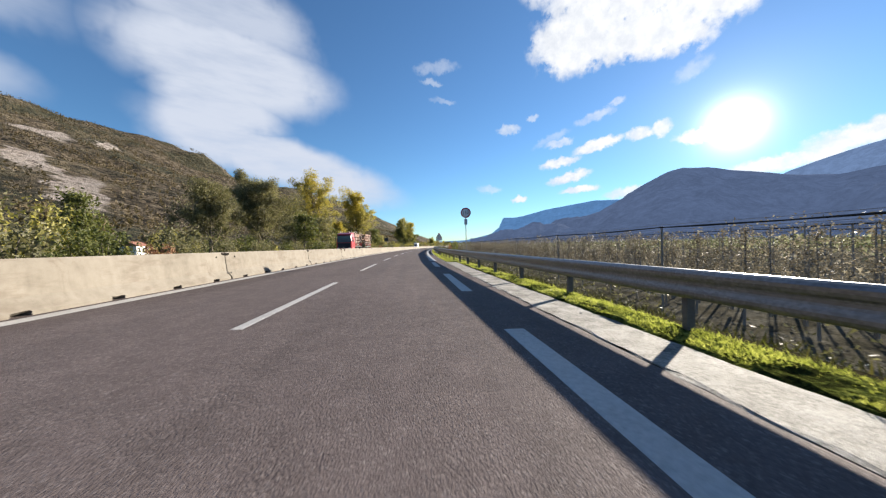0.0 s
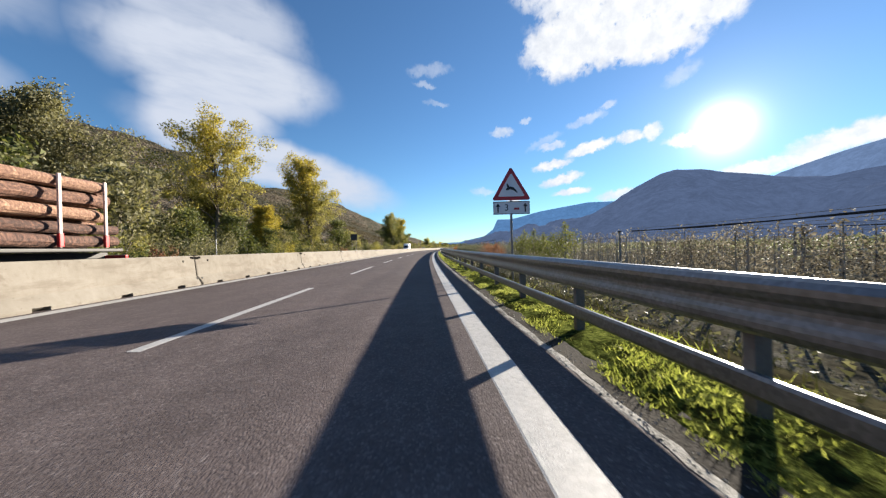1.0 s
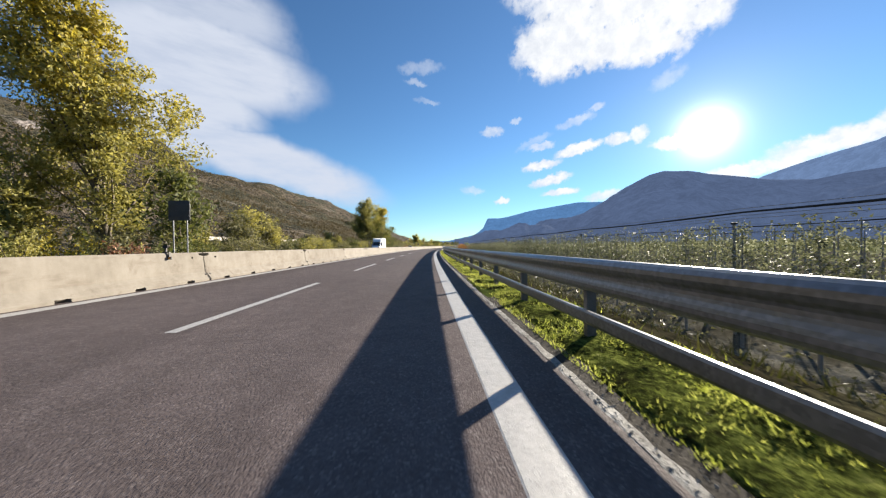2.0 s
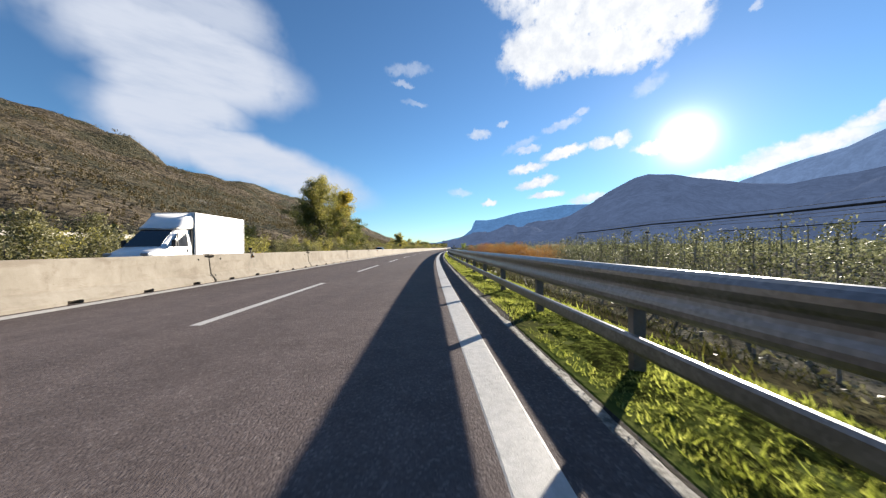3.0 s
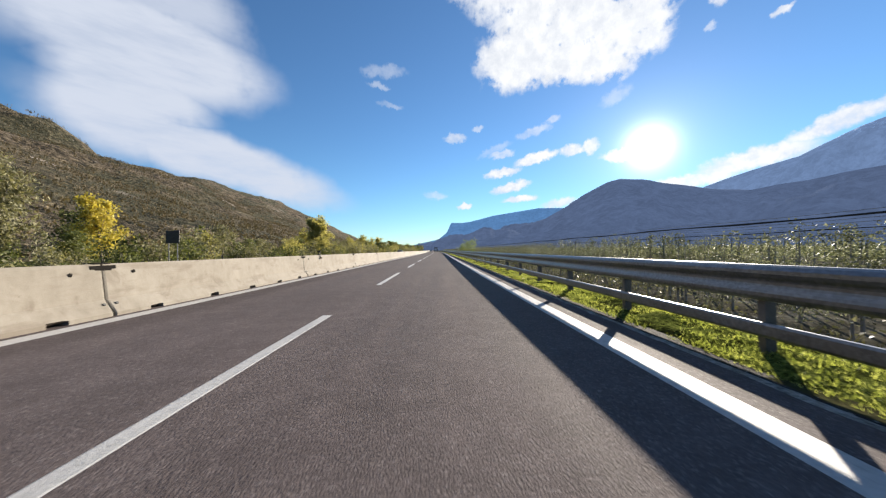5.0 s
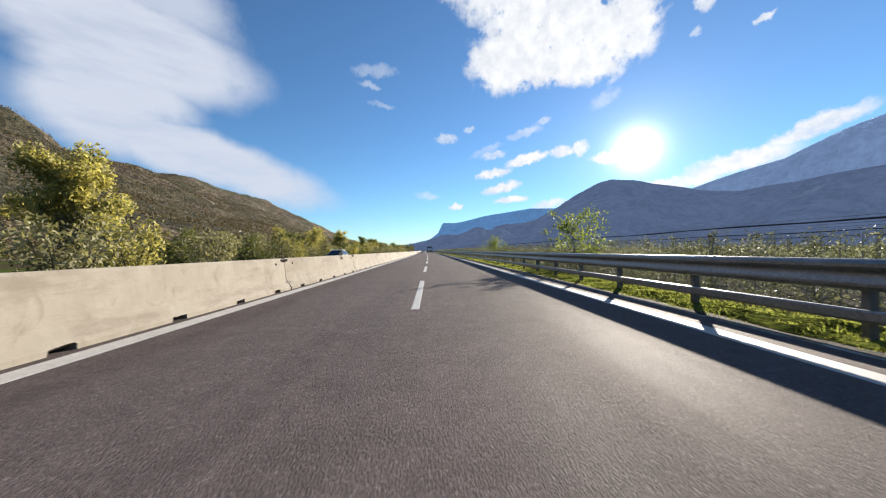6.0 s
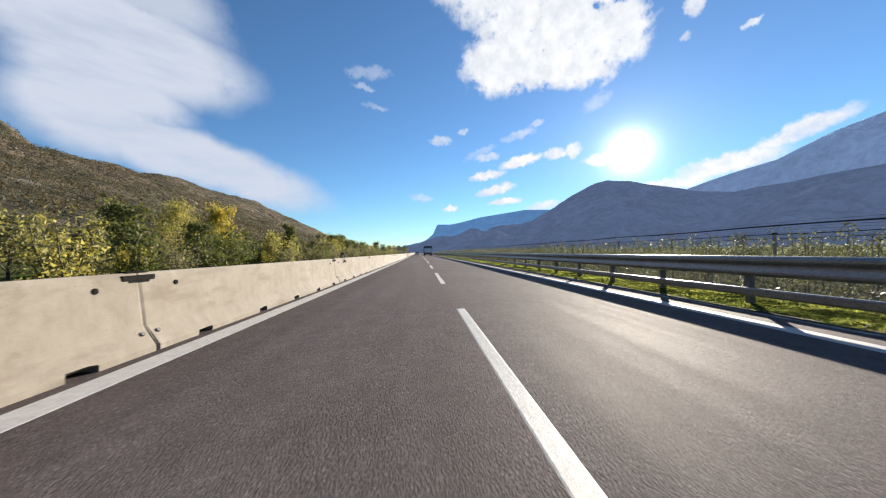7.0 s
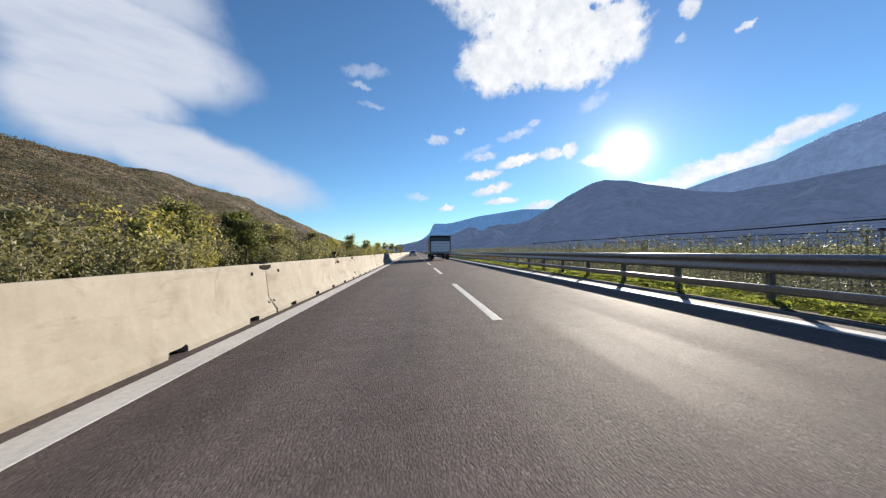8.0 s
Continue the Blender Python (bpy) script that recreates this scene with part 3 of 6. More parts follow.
def mesh(name, verts, faces, mat, uvs=None, smooth=False, mats=None, index=None):
    me = bpy.data.meshes.new(name)
    me.from_pydata(verts, [], faces)
    for m in (mats or [mat]):
        me.materials.append(m)
    if index is not None:
        me.polygons.foreach_set("material_index", index)
    if uvs is not None:
        layer = me.uv_layers.new(name="UVMap")
        loops = np.empty(len(me.loops), dtype=np.int32)
        me.loops.foreach_get("vertex_index", loops)
        layer.data.foreach_set("uv", np.asarray(uvs, dtype=np.float32)[loops].ravel())
    if smooth:
        me.polygons.foreach_set("use_smooth", np.ones(len(me.polygons), dtype=bool))
    me.update()
    return me


def part(name, bm, mat, parent, label="", smooth=False):
    """Links a bmesh as one mesh object under a thing."""
    me = bpy.data.meshes.new(name)
    bm.normal_update()
    bm.to_mesh(me)
    bm.free()
    me.materials.append(mat)
    if smooth:
        me.polygons.foreach_set("use_smooth", np.ones(len(me.polygons), dtype=bool))
    ob = new(name, me)
    ob.parent = parent
    if label:
        ob["label"] = label
    return ob


def piece(name, me, parent, label="", m=None):
    ob = new(name, me)
    ob.parent = parent
    if m is not None:
        ob.matrix_basis = m
    if label:
        ob["label"] = label
    return ob


def thing(name, label, category, group="", kind="", m=None):
    ob = tagged(new(name), label, category, group, kind)
    ob.empty_display_size = 0.2
    if m is not None:
        ob.matrix_basis = m
    return ob


def loft(profile, stations, closed=False, fall=True, wobble=None):
    """Vertices, faces and uv of a profile [(u, z)] carried along the road."""
    verts, uvs, faces = [], [], []
    k = len(profile)
    for i, s in enumerate(stations):
        for j, (u, z) in enumerate(profile):
            du, dz = wobble(s, j) if wobble else (0.0, 0.0)
            verts.append(at(s, u + du, z + dz, fall))
            uvs.append((u, s))
    last = k if closed else k - 1
    for i in range(len(stations) - 1):
        for j in range(last):
            a, b = i * k + j, i * k + (j + 1) % k
            faces.append((a, b, b + k, a + k))
    if closed:
        faces.append(tuple(range(k - 1, -1, -1)))
        faces.append(tuple(range((len(stations) - 1) * k, len(stations) * k)))
    return verts, faces, uvs


def box_bm(parts):
    """A bmesh of bevelled boxes: (centre, size, bevel)."""
    bm = bmesh.new()
    for c, size, bev in parts:
        b2 = bmesh.new()
        bmesh.ops.create_cube(b2, size=1.0, matrix=Matrix.Translation(c) @ Matrix.Diagonal((*size, 1)))
        if bev:
            bmesh.ops.bevel(b2, geom=b2.edges[:], offset=bev, segments=2, affect="EDGES", profile=0.6)
        tmp = bpy.data.meshes.new("tmp")
        b2.to_mesh(tmp)
        b2.free()
        bm.from_mesh(tmp)
        bpy.data.meshes.remove(tmp)
    return bm


def tube_data(points, radii, sides=7):
    """Tapered tube through the points; open ends are closed to a point of small radius."""
    verts, faces = [], []
    pts = [Vector(p) for p in points]
    for i, p in enumerate(pts):
        d = (pts[min(i + 1, len(pts) - 1)] - pts[max(i - 1, 0)]).normalized()
        a = d.orthogonal().normalized()
        b = d.cross(a)
        for j in range(sides):
            w = 2 * math.pi * j / sides
            verts.append(p + (a * math.cos(w) + b * math.sin(w)) * radii[i])
    for i in range(len(pts) - 1):
        for j in range(sides):
            q, r = i * sides + j, i * sides + (j + 1) % sides
            faces.append((q, r, r + sides, q + sides))
    faces.append(tuple(range(sides - 1, -1, -1)))
    faces.append(tuple(range((len(pts) - 1) * sides, len(pts) * sides)))
    return verts, faces


def merge(chunks):
    verts, faces = [], []
    for v, f in chunks:
        o = len(verts)
        verts += list(v)
        faces += [tuple(i + o for i in q) for q in f]
    return verts, faces


def cyl_bm(r, depth, m=Matrix(), sides=20, bevel=0.0, r2=None):
    bm = bmesh.new()
    bmesh.ops.create_cone(bm, cap_ends=True, segments=sides, radius1=r, radius2=r if r2 is None else r2, depth=depth)
    if bevel:
        rim = [e for e in bm.edges if abs(e.verts[0].co.z - e.verts[1].co.z) < 1e-6]
        bmesh.ops.bevel(bm, geom=rim, offset=bevel, segments=2, affect="EDGES")
    bmesh.ops.transform(bm, matrix=m, verts=bm.verts)
    return bm


# ---------------------------------------------------------------- ground, carriageways, markings
near_s = list(np.arange(-100.0, 460.0, 2.0)) + list(np.arange(460.0, 1650.0, 15.0))
GROUND_PROFILE = [(-90, -0.5), (-40, -0.35), (-20, -0.2), (-12, -0.12), (-9.2, -0.10), (-2.9, -0.06), (2.98, -0.03), (3.08, -0.006), (4.1, 0.0), (4.7, -0.16),
                  (6.0, -0.95), (7.5, -1.0), (20, -1.0), (60, -1.0), (110, -1.0)]


def uneven(s, j):
    if 7 <= j <= 11:
        return 0.0, 0.03 * noise.noise(Vector((s * 0.7, j * 3.1, 0.0)))
    if j < 3 or j > 11:
        return 0.0, 0.10 * noise.noise(Vector((s * 0.05, j * 3.1, 4.0)))
    return 0.0, 0.0


v, f, uv = loft(GROUND_PROFILE, near_s, wobble=uneven)
for i, (u, s) in enumerate(uv):
    far_out = min(1.0, max(0.0, (abs(u) - 9.0) / 30.0))
    v[i].z += far_out * u * slope(s)
o = len(v)
v += [Vector(c) for c in ((-4700, -4700, -1.25), (4700, -4700, -1.25), (4700, 4700, -1.25), (-4700, 4700, -1.25))]
f.append((o, o + 1, o + 2, o + 3))
uv += [(0, 0)] * 4
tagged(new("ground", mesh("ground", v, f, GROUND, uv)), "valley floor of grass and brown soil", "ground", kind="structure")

road_s = list(np.arange(-100.0, 460.0, 1.5)) + list(np.arange(460.0, 1600.0, 10.0))
v, f, uv = loft([(-2.76, -0.04), (-2.76, 0.0), (-1.4, 0.0), (0.0, 0.0), (1.5, 0.0), (3.02, 0.0), (3.05, -0.006), (3.05, -0.06)], road_s)
road = tagged(new("road", mesh("road", v, f, ASPHALT, uv)), "worn grey-brown asphalt carriageway with two lanes", "road", kind="structure")
v, f, uv = loft([(-9.0, -0.04), (-8.95, 0.0), (-6.0, 0.0), (-3.05, 0.0), (-3.0, -0.04)], road_s)
tagged(new("road_opposite", mesh("road_opposite", v, f, ASPHALT, uv)), "grey asphalt carriageway for oncoming traffic behind the concrete barrier", "road", kind="structure")


def strip(name, u0, u1, s0, s1, label, parent=None, mat=LINE, z=0.0018, step=1.5, wob=0.0):
    n = max(2, int((s1 - s0) / step) + 1)
    st = list(np.linspace(s0, s1, n))
    def wobble(s, j):
        return (wob * (0.6 * noise.noise(Vector((s * 3.0, j * 5.0, 1.0))) + 0.6 * noise.noise(Vector((s * 13.0, j * 5.0, 4.0)))), 0.0)
    v, f, uv = loft([(u0, -0.0005), (u0 + 0.012, z), (u1 - 0.012, z), (u1, -0.0005)], st, wobble=wobble if wob else None)
    ob = new(name, mesh(name, v, f, mat, uv))
    if parent:
        ob.parent = parent
        if label:
            ob["label"] = label
        return ob
    return tagged(ob, label, "gutter" if mat is GUTTER else "verge" if mat is DIRT else "road marking", kind="structure")


strip("edge_line_left", -2.535, -2.31, -100.0, 1500.0, "solid white edge line along the concrete barrier", wob=0.006)
strip("edge_line_right", 2.50, 2.70, 28.5, 1500.0, "solid white edge line beside the hard verge", wob=0.006)
strip("edge_line_left_opposite", -3.38, -3.26, -100.0, 900.0, "solid white edge line of the opposite carriageway")
strip("edge_line_right_opposite", -8.55, -8.40, -100.0, 900.0, "solid white outer edge line of the opposite carriageway")
for s0, s1 in ((-3.5, 0.5), (4.5, 8.3), (11.0, 15.3), (17.7, 21.0), (24.0, 27.2)):
    strip("edge_dash", 2.37, 2.555, s0, s1, "", road)
strip("edge_line_old", 2.36, 2.497, 28.5, 38.5, "grey worn remains of an older edge line", mat=OLD_LINE)
for k in range(-10, 110):
    strip("lane_dash", -0.055, 0.055, 15.57 + 7.003 * k, 15.57 + 7.003 * k + 3.762, "", road, step=1.3)
strip("gutter", 3.045, 3.52, -100.0, 27.0, "pale broken concrete gutter strip beside the asphalt", mat=GUTTER, z=0.006, step=0.16, wob=0.09)
strip("dirt_edge", 3.035, 3.24, 27.0, 460.0, "dark gravelly dirt along the edge of the asphalt", mat=DIRT, z=0.002, step=0.25, wob=0.08)
strip("gutter_remains", 2.99, 3.055, 27.0, 345.0, "pale crumbling concrete remains along the asphalt edge", mat=GUTTER, z=0.0022, step=0.10, wob=0.045)
strip("gutter_remains_wide", 3.05, 3.24, 143.0, 184.0, "pale crumbling concrete gutter beside the asphalt", mat=GUTTER, z=0.005, step=0.10, wob=0.08)

def turf_lift(s, u):
    """Height of the turf's tufts and hollows at (s, u)."""
    rise = float(np.interp(u, [3.15, 3.3, 3.85, 4.0], [0.0, 1.0, 1.0, 0.0]))
    big = max(0.0, noise.noise(Vector((s * 1.9, u * 3.0, 5.0))) + 0.18)
    return rise * (0.055 * big + 0.024 * noise.noise(Vector((s * 7.0, u * 9.0, 2.0))) + 0.012 * noise.noise(Vector((s * 19.0, u * 23.0, 9.0))))


TURF = [(3.13, -0.012), (3.19, 0.004), (3.27, 0.006), (3.35, 0.008), (3.43, 0.010), (3.51, 0.010), (3.59, 0.010), (3.67, 0.009), (3.75, 0.008), (3.83, 0.006), (3.92, 0.004), (4.02, -0.022), (4.08, -0.06)]
turf_s = list(np.arange(2.0, 330.0, 0.11)) + list(np.arange(330.0, 460.0, 1.0))
v, f, uv = loft(TURF, turf_s, wobble=lambda s, j: (0.09 * noise.noise(Vector((s * 1.3, 2.0, 0.0))) + 0.04 * noise.noise(Vector((s * 7.0, 2.0, 3.0))) if j < 2 or j > 9 else 0.0, turf_lift(s, TURF[j][0])) if s > 27.5 else (max(0.0, 3.51 + 0.045 * j - TURF[j][0]), turf_lift(s, TURF[j][0] + 0.12)))
tagged(new("verge", mesh("verge", v, f, LAWN, uv)), "short lime-green turf on the verge under the guardrail", "verge", kind="structure")

# ---------------------------------------------------------------- mountains
RIDGE_S = [-3000, -1200, -200, 300, 700, 850, 1070, 1150, 1200, 1300, 1380, 1470, 1580, 1710, 1830, 2080, 2270, 2570, 2750, 2960, 3240, 3420, 3750, 4060, 4300]
RIDGE_H = [330, 380, 400, 385, 392, 386, 403, 411, 373, 354, 345, 348, 358, 370, 367, 403, 389, 403, 418, 422, 367, 354, 320, 294, 285]


def fractal(x, y, seed, scale, octaves=5):
    t, a, k = 0.0, 1.0, 1.0 / scale
    for o in range(octaves):
        t += a * noise.noise(Vector((x * k + seed, y * k, seed * 1.7 + o)))
        a *= 0.5
        k *= 2.03
    return t


def hill_point(s, d):
    """A place on the valley's flank, s along it and d away from the road."""
    a = radians(4.0)
    along, across = Vector((math.sin(a), math.cos(a), 0)), Vector((math.cos(a), -math.sin(a), 0))
    top = float(np.interp(s, RIDGE_S, RIDGE_H))
    q = min(1.0, max(0.0, (d - 130) / 970.0))
    z = top * q ** 1.25 if d <= 1100 else top * (1 - (d - 1100) / 900.0)
    z += (6 + 34 * q) * fractal(s, d * 1.4, 3.0, 260.0) * (1.0 if d < 1100 else 0.4) * (0.35 if 1000 < d < 1160 else 1.0) * min(1.0, q * 6)
    z += 10 * q * fractal(s, d, 9.0, 45.0, 3) * (0.5 if d > 1000 else 1.0)
    p = along * s - across * (d + 25 * noise.noise(Vector((s * 0.01, d * 0.01, 5))))
    return Vector((p.x, p.y, z - 1.3 if d > 130 else -3.0))


def hillside():
    ss = list(np.linspace(-2600, 4300, 260))
    ds = [130, 180, 230, 290, 350, 420, 490, 560, 630, 700, 770, 840, 900, 960, 1010, 1060, 1100, 1160, 1260, 1400]
    verts, faces = [], []
    for s in ss:
        for d in ds:
            verts.append(hill_point(s, d))
    k = len(ds)
    for i in range(len(ss) - 1):
        for j in range(k - 1):
            faces.append((i * k + j, i * k + j + 1, (i + 1) * k + j + 1, (i + 1) * k + j))
    ob = new("backdrop_hillside", mesh("backdrop_hillside", verts, faces, HILL, smooth=True))
    tagged(ob, "steep valley flank of russet autumn woods with grey rock and scree", "mountain", kind="structure")


hillside()


def range_mesh(name, profile, dist, depth, mat, label, rough, seed, centre=(6.0, 150.0)):
    """A mountain range round the valley: (azimuth, height in degrees) of its skyline at a distance."""
    azs = np.arange(profile[0][0], profile[-1][0], 0.22)
    els = np.interp(azs, [p[0] for p in profile], [p[1] for p in profile])
    steps = [0.0, 0.08, 0.16, 0.24, 0.32, 0.4, 0.48, 0.56, 0.64, 0.72, 0.79, 0.86, 0.92, 0.96, 1.0, 1.15, 1.35]
    verts, faces = [], []
    for a, e in zip(azs, els):
        for q in steps:
            r = dist - depth * (1 - q)
            top = dist * math.tan(radians(e))
            z = top * (q ** 0.9 if q <= 1 else 1 - (q - 1) * 1.6)
            x, y = r * math.sin(radians(a)), r * math.cos(radians(a))
            if 0 < q:
                z += rough * (1.0 if q < 0.9 else 0.35) * (0.3 + 0.7 * math.sin(min(q, 1) * math.pi)) * fractal(x, y, seed, 420.0, 6)
            verts.append((centre[0] + x, centre[1] + y, z - (6 if q == 0 else 0)))
    k = len(steps)
    for i in range(len(azs) - 1):
        for j in range(k - 1):
            faces.append((i * k + j, (i + 1) * k + j, (i + 1) * k + j + 1, i * k + j + 1))
    return tagged(new(name, mesh(name, verts, faces, mat, smooth=True)), label, "mountain", kind="structure")


FAR_SKYLINE = [(-14, 0.6), (-6, 1.2), (0, 0.8), (4, 0.9), (8.7, 1.9), (10.2, 3.1), (10.7, 4.2), (11.0, 4.8), (13.0, 4.75), (14.5, 4.95), (18.5, 5.9), (22, 6.4), (26, 6.9), (31, 6.7), (36, 6.2)]
MID_SKYLINE = [(5, 0.3), (11, 1.4), (16, 2.2), (22, 3.9), (27, 5.2), (30.5, 7.0), (33.3, 8.7), (36.5, 10.2), (38.3, 10.6), (39.4, 10.4), (41, 10.2), (45.5, 9.0), (49, 8.0), (52.9, 7.2), (57.3, 7.6), (60.2, 8.0), (64.5, 8.4), (70, 8.4), (90, 7.5), (120, 6), (170, 5)]
HIGH_SKYLINE = [(40, 5), (46, 7.0), (48.5, 8.3), (51, 9.1), (54, 9.9), (57.2, 10.5), (59, 11.4), (61.7, 12.6), (65.7, 13.8), (70, 13.4), (80, 12.5), (100, 12), (130, 10), (175, 8)]
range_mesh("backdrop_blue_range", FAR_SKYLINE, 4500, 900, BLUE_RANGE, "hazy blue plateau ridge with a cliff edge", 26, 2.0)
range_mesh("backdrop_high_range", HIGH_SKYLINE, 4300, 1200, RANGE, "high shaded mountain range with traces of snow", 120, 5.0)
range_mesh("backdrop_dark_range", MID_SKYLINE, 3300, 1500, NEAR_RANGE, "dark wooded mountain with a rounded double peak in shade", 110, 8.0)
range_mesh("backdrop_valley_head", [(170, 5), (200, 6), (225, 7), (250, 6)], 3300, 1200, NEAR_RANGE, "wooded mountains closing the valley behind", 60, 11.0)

# ---------------------------------------------------------------- concrete barrier
SEG, SEG0 = 5.805, 20.5
BASE_U = -2.632


def barrier_mesh():
    """One precast unit: x across (0 at the toe on the road's side), y along, drain slots under the toe."""
    length = SEG - 0.012
    prof = [(0.0, 0.0), (0.0, 0.045), (-0.105, 0.20), (-0.150, 0.60), (-0.165, 0.632), (-0.205, 0.632), (-0.22, 0.60), (-0.265, 0.20), (-0.37, 0.045), (-0.37, 0.0)]
    ys = [(0.006, 0), (0.02, 0)]
    for i in range(5):
        c = 0.58 + i * 1.16
        for d, on in ((-0.105, 0), (-0.095, 1), (-0.05, 1), (0.04, 1), (0.09, 1), (0.10, 0)):
            ys.append((c + d, on))
        if i < 4:
            ys.append((c + 0.58, 0))
    ys += [(length - 0.02, 0), (length, 0)]
    rnd = random.Random(4)
    verts, faces = [], []
    for y, on in ys:
        for j, (x, z) in enumerate(prof):
            jit = 0.0025 * noise.noise(Vector((y * 2, j, z * 9)))
            if on and j == 0:
                x, z = -0.12, 0.0
            if on and j == 1:
                z = 0.046 + 0.014 * rnd.random()
                x = -0.105 * (z - 0.045) / 0.155
            if on and j == 9:
                x, z = -0.25, 0.0
            if on and j == 8:
                x, z = -0.352, 0.06
            if y in (ys[0][0], ys[-1][0]):
                x = x * 0.93 - 0.37 * 0.035
            verts.append((x + jit, y, z))
    k = len(prof)
    for i in range(len(ys) - 1):
        for j in range(k - 1):
            a = i * k + j
            faces.append((a, a + 1, a + k + 1, a + k))
    faces.append(tuple(range(k)))
    faces.append(tuple(range(len(ys) * k - 1, (len(ys) - 1) * k - 1, -1)))
    me = mesh("barrier_body", verts, faces, CONCRETE)
    bm = bmesh.new()
    bm.from_mesh(me)
    bmesh.ops.recalc_face_normals(bm, faces=bm.faces)
    bm.to_mesh(me)
    bm.free()
    return me


def barrier_unit():
    ob = thing("concrete_barrier", "beige stained precast concrete median barrier unit with drain slots", "barrier", "median barrier units")
    piece("body", barrier_mesh(), ob)
    # Plate and hole discs stand proud; blackness replaces the shade inside.
    part("coupling_plate", box_bm([((-0.185, 0.0, 0.636), (0.07, 0.20, 0.010), 0.003), ((-0.1475, 0.0, 0.590), (0.016, 0.30, 0.044), 0.004), ((-0.149, 0.0, 0.560), (0.010, 0.20, 0.022), 0.003)]), RECESS, ob, "coupling plate over the joint, near-black for its recess shade")
    seal = bmesh.new()
    rim = [(-0.03, 0.0), (-0.03, 0.045), (-0.112, 0.20), (-0.1535, 0.60), (-0.185, 0.622), (-0.212, 0.60), (-0.255, 0.20), (-0.358, 0.045), (-0.358, 0.0)]
    sides = [[seal.verts.new((x, y, z)) for x, z in rim] for y in (-0.006, 0.006)]
    seal.faces.new(sides[0])
    seal.faces.new(sides[1][::-1])
    for i in range(len(rim)):
        j = (i + 1) % len(rim)
        seal.faces.new((sides[0][i], sides[1][i], sides[1][j], sides[0][j]))
    bmesh.ops.recalc_face_normals(seal, faces=seal.faces)
    part("joint_seal", seal, FILLER, ob, "dark joint filler")
    for y in (-0.36, 0.38):
        part("anchor_hole", cyl_bm(0.022, 0.012, Matrix.Translation((-0.1395, y, 0.52)) @ pose(0, 0, 0, 0, 90, 0), 12), RECESS, ob, "near-black disc standing for the shaded anchor hole")
    for y in (-0.07, 0.08):
        part("toe_bolt", cyl_bm(0.018, 0.02, Matrix.Translation((-0.066, y, 0.145)) @ pose(0, 0, 0, 0, 55, 0), 10), IRON, ob, "rusted bolt")
    return ob


unit = barrier_unit()
first = True
for k in range(-14, 92):
    s = SEG0 + SEG * k
    a, b = at(s, BASE_U), at(s + SEG, BASE_U)
    d = b - a
    m = Matrix.Translation(a) @ pose(0, 0, 0, math.degrees(math.atan2(d.z, d.xy.length)), 0, -math.degrees(math.atan2(d.x, d.y)))
    if first:
        unit.matrix_basis = m
        first = False
    else:
        copy_thing(unit, m)


def barrier_reflector():
    ob = thing("barrier_reflector", "black bracket with small reflectors clamped on the concrete barrier", "reflector", "barrier reflectors")
    part("bracket", box_bm([((-0.185, 0, 0.645), (0.12, 0.05, 0.02), 0.004), ((-0.118, 0, 0.60), (0.014, 0.05, 0.11), 0.004), ((-0.185, 0, 0.70), (0.03, 0.03, 0.11), 0.004)]), IRON, ob)
    part("reflector_upper", box_bm([((-0.185, -0.012, 0.755), (0.10, 0.02, 0.055), 0.006)]), DARK, ob, "black framed reflector head")
    part("reflector_lower", box_bm([((-0.10, -0.02, 0.535), (0.06, 0.03, 0.055), 0.006)]), DARK, ob, "black framed reflector head")
    part("lens", box_bm([((-0.10, -0.036, 0.535), (0.045, 0.004, 0.04), 0.001)]), AMBER, ob, "amber reflector lens")
    return ob


ref = barrier_reflector()
ref.matrix_basis = spot(70.4, BASE_U)
for k in (-3, -2, -1, 1, 2, 3, 4, 5, 6, 7, 8, 9, 10, 11, 12, 13, 14, 15, 16):
    copy_thing(ref, spot(70.4 + 18.78 * k, BASE_U))

# ---------------------------------------------------------------- guardrail
RAIL_U = 3.38
WAVE = [(0.060, 0.611), (0.030, 0.610), (0.008, 0.598), (-0.005, 0.576), (-0.006, 0.552), (0.004, 0.530), (0.015, 0.514), (0.020, 0.500), (0.020, 0.482), (0.016, 0.466),
        (0.008, 0.446), (0.003, 0.428), (0.004, 0.406), (0.012, 0.388), (0.028, 0.374), (0.050, 0.378)]


def rail_shift(s):
    """The rail stands further out and lower where the slip road ends."""
    return float(np.interp(s, [14.0, 30.0, 40.0], [0.42, 0.08, 0.0])), float(np.interp(s, [17.0, 30.0, 36.0, 42.0, 66.0, 118.0, 137.0, 155.0, 173.0, 231.0, 271.0, 310.0], [-0.075, -0.05, -0.045, 0.0, 0.03, 0.012, 0.035, 0.02, -0.005, 0.0, -0.025, -0.02]))


def sheet(name, profile, s0, s1, thick, parent, label, step=1.2):
    """A bent steel sheet of real thickness along the road."""
    n = max(2, int((s1 - s0) / step) + 1)
    back = [(u + thick, z - (0.002 if i == 0 else 0)) for i, (u, z) in enumerate(profile)][::-1]
    v, f, uv = loft([(RAIL_U + u, z) for u, z in profile + back], list(np.linspace(s0, s1, n)), closed=True, wobble=lambda s, j: rail_shift(s))
    return piece(name, mesh(name, v, f, STEEL, uv, smooth=False), parent, label)


def post_mesh():
    bm = box_bm([((0.105, 0, 0.10), (0.075, 0.008, 0.92), 0), ((0.070, 0.022, 0.10), (0.006, 0.05, 0.92), 0), ((0.140, 0.022, 0.10), (0.006, 0.05, 0.92), 0)])
    me = bpy.data.meshes.new("post")
    bm.to_mesh(me)
    bm.free()
    me.materials.append(POST_STEEL)
    return me


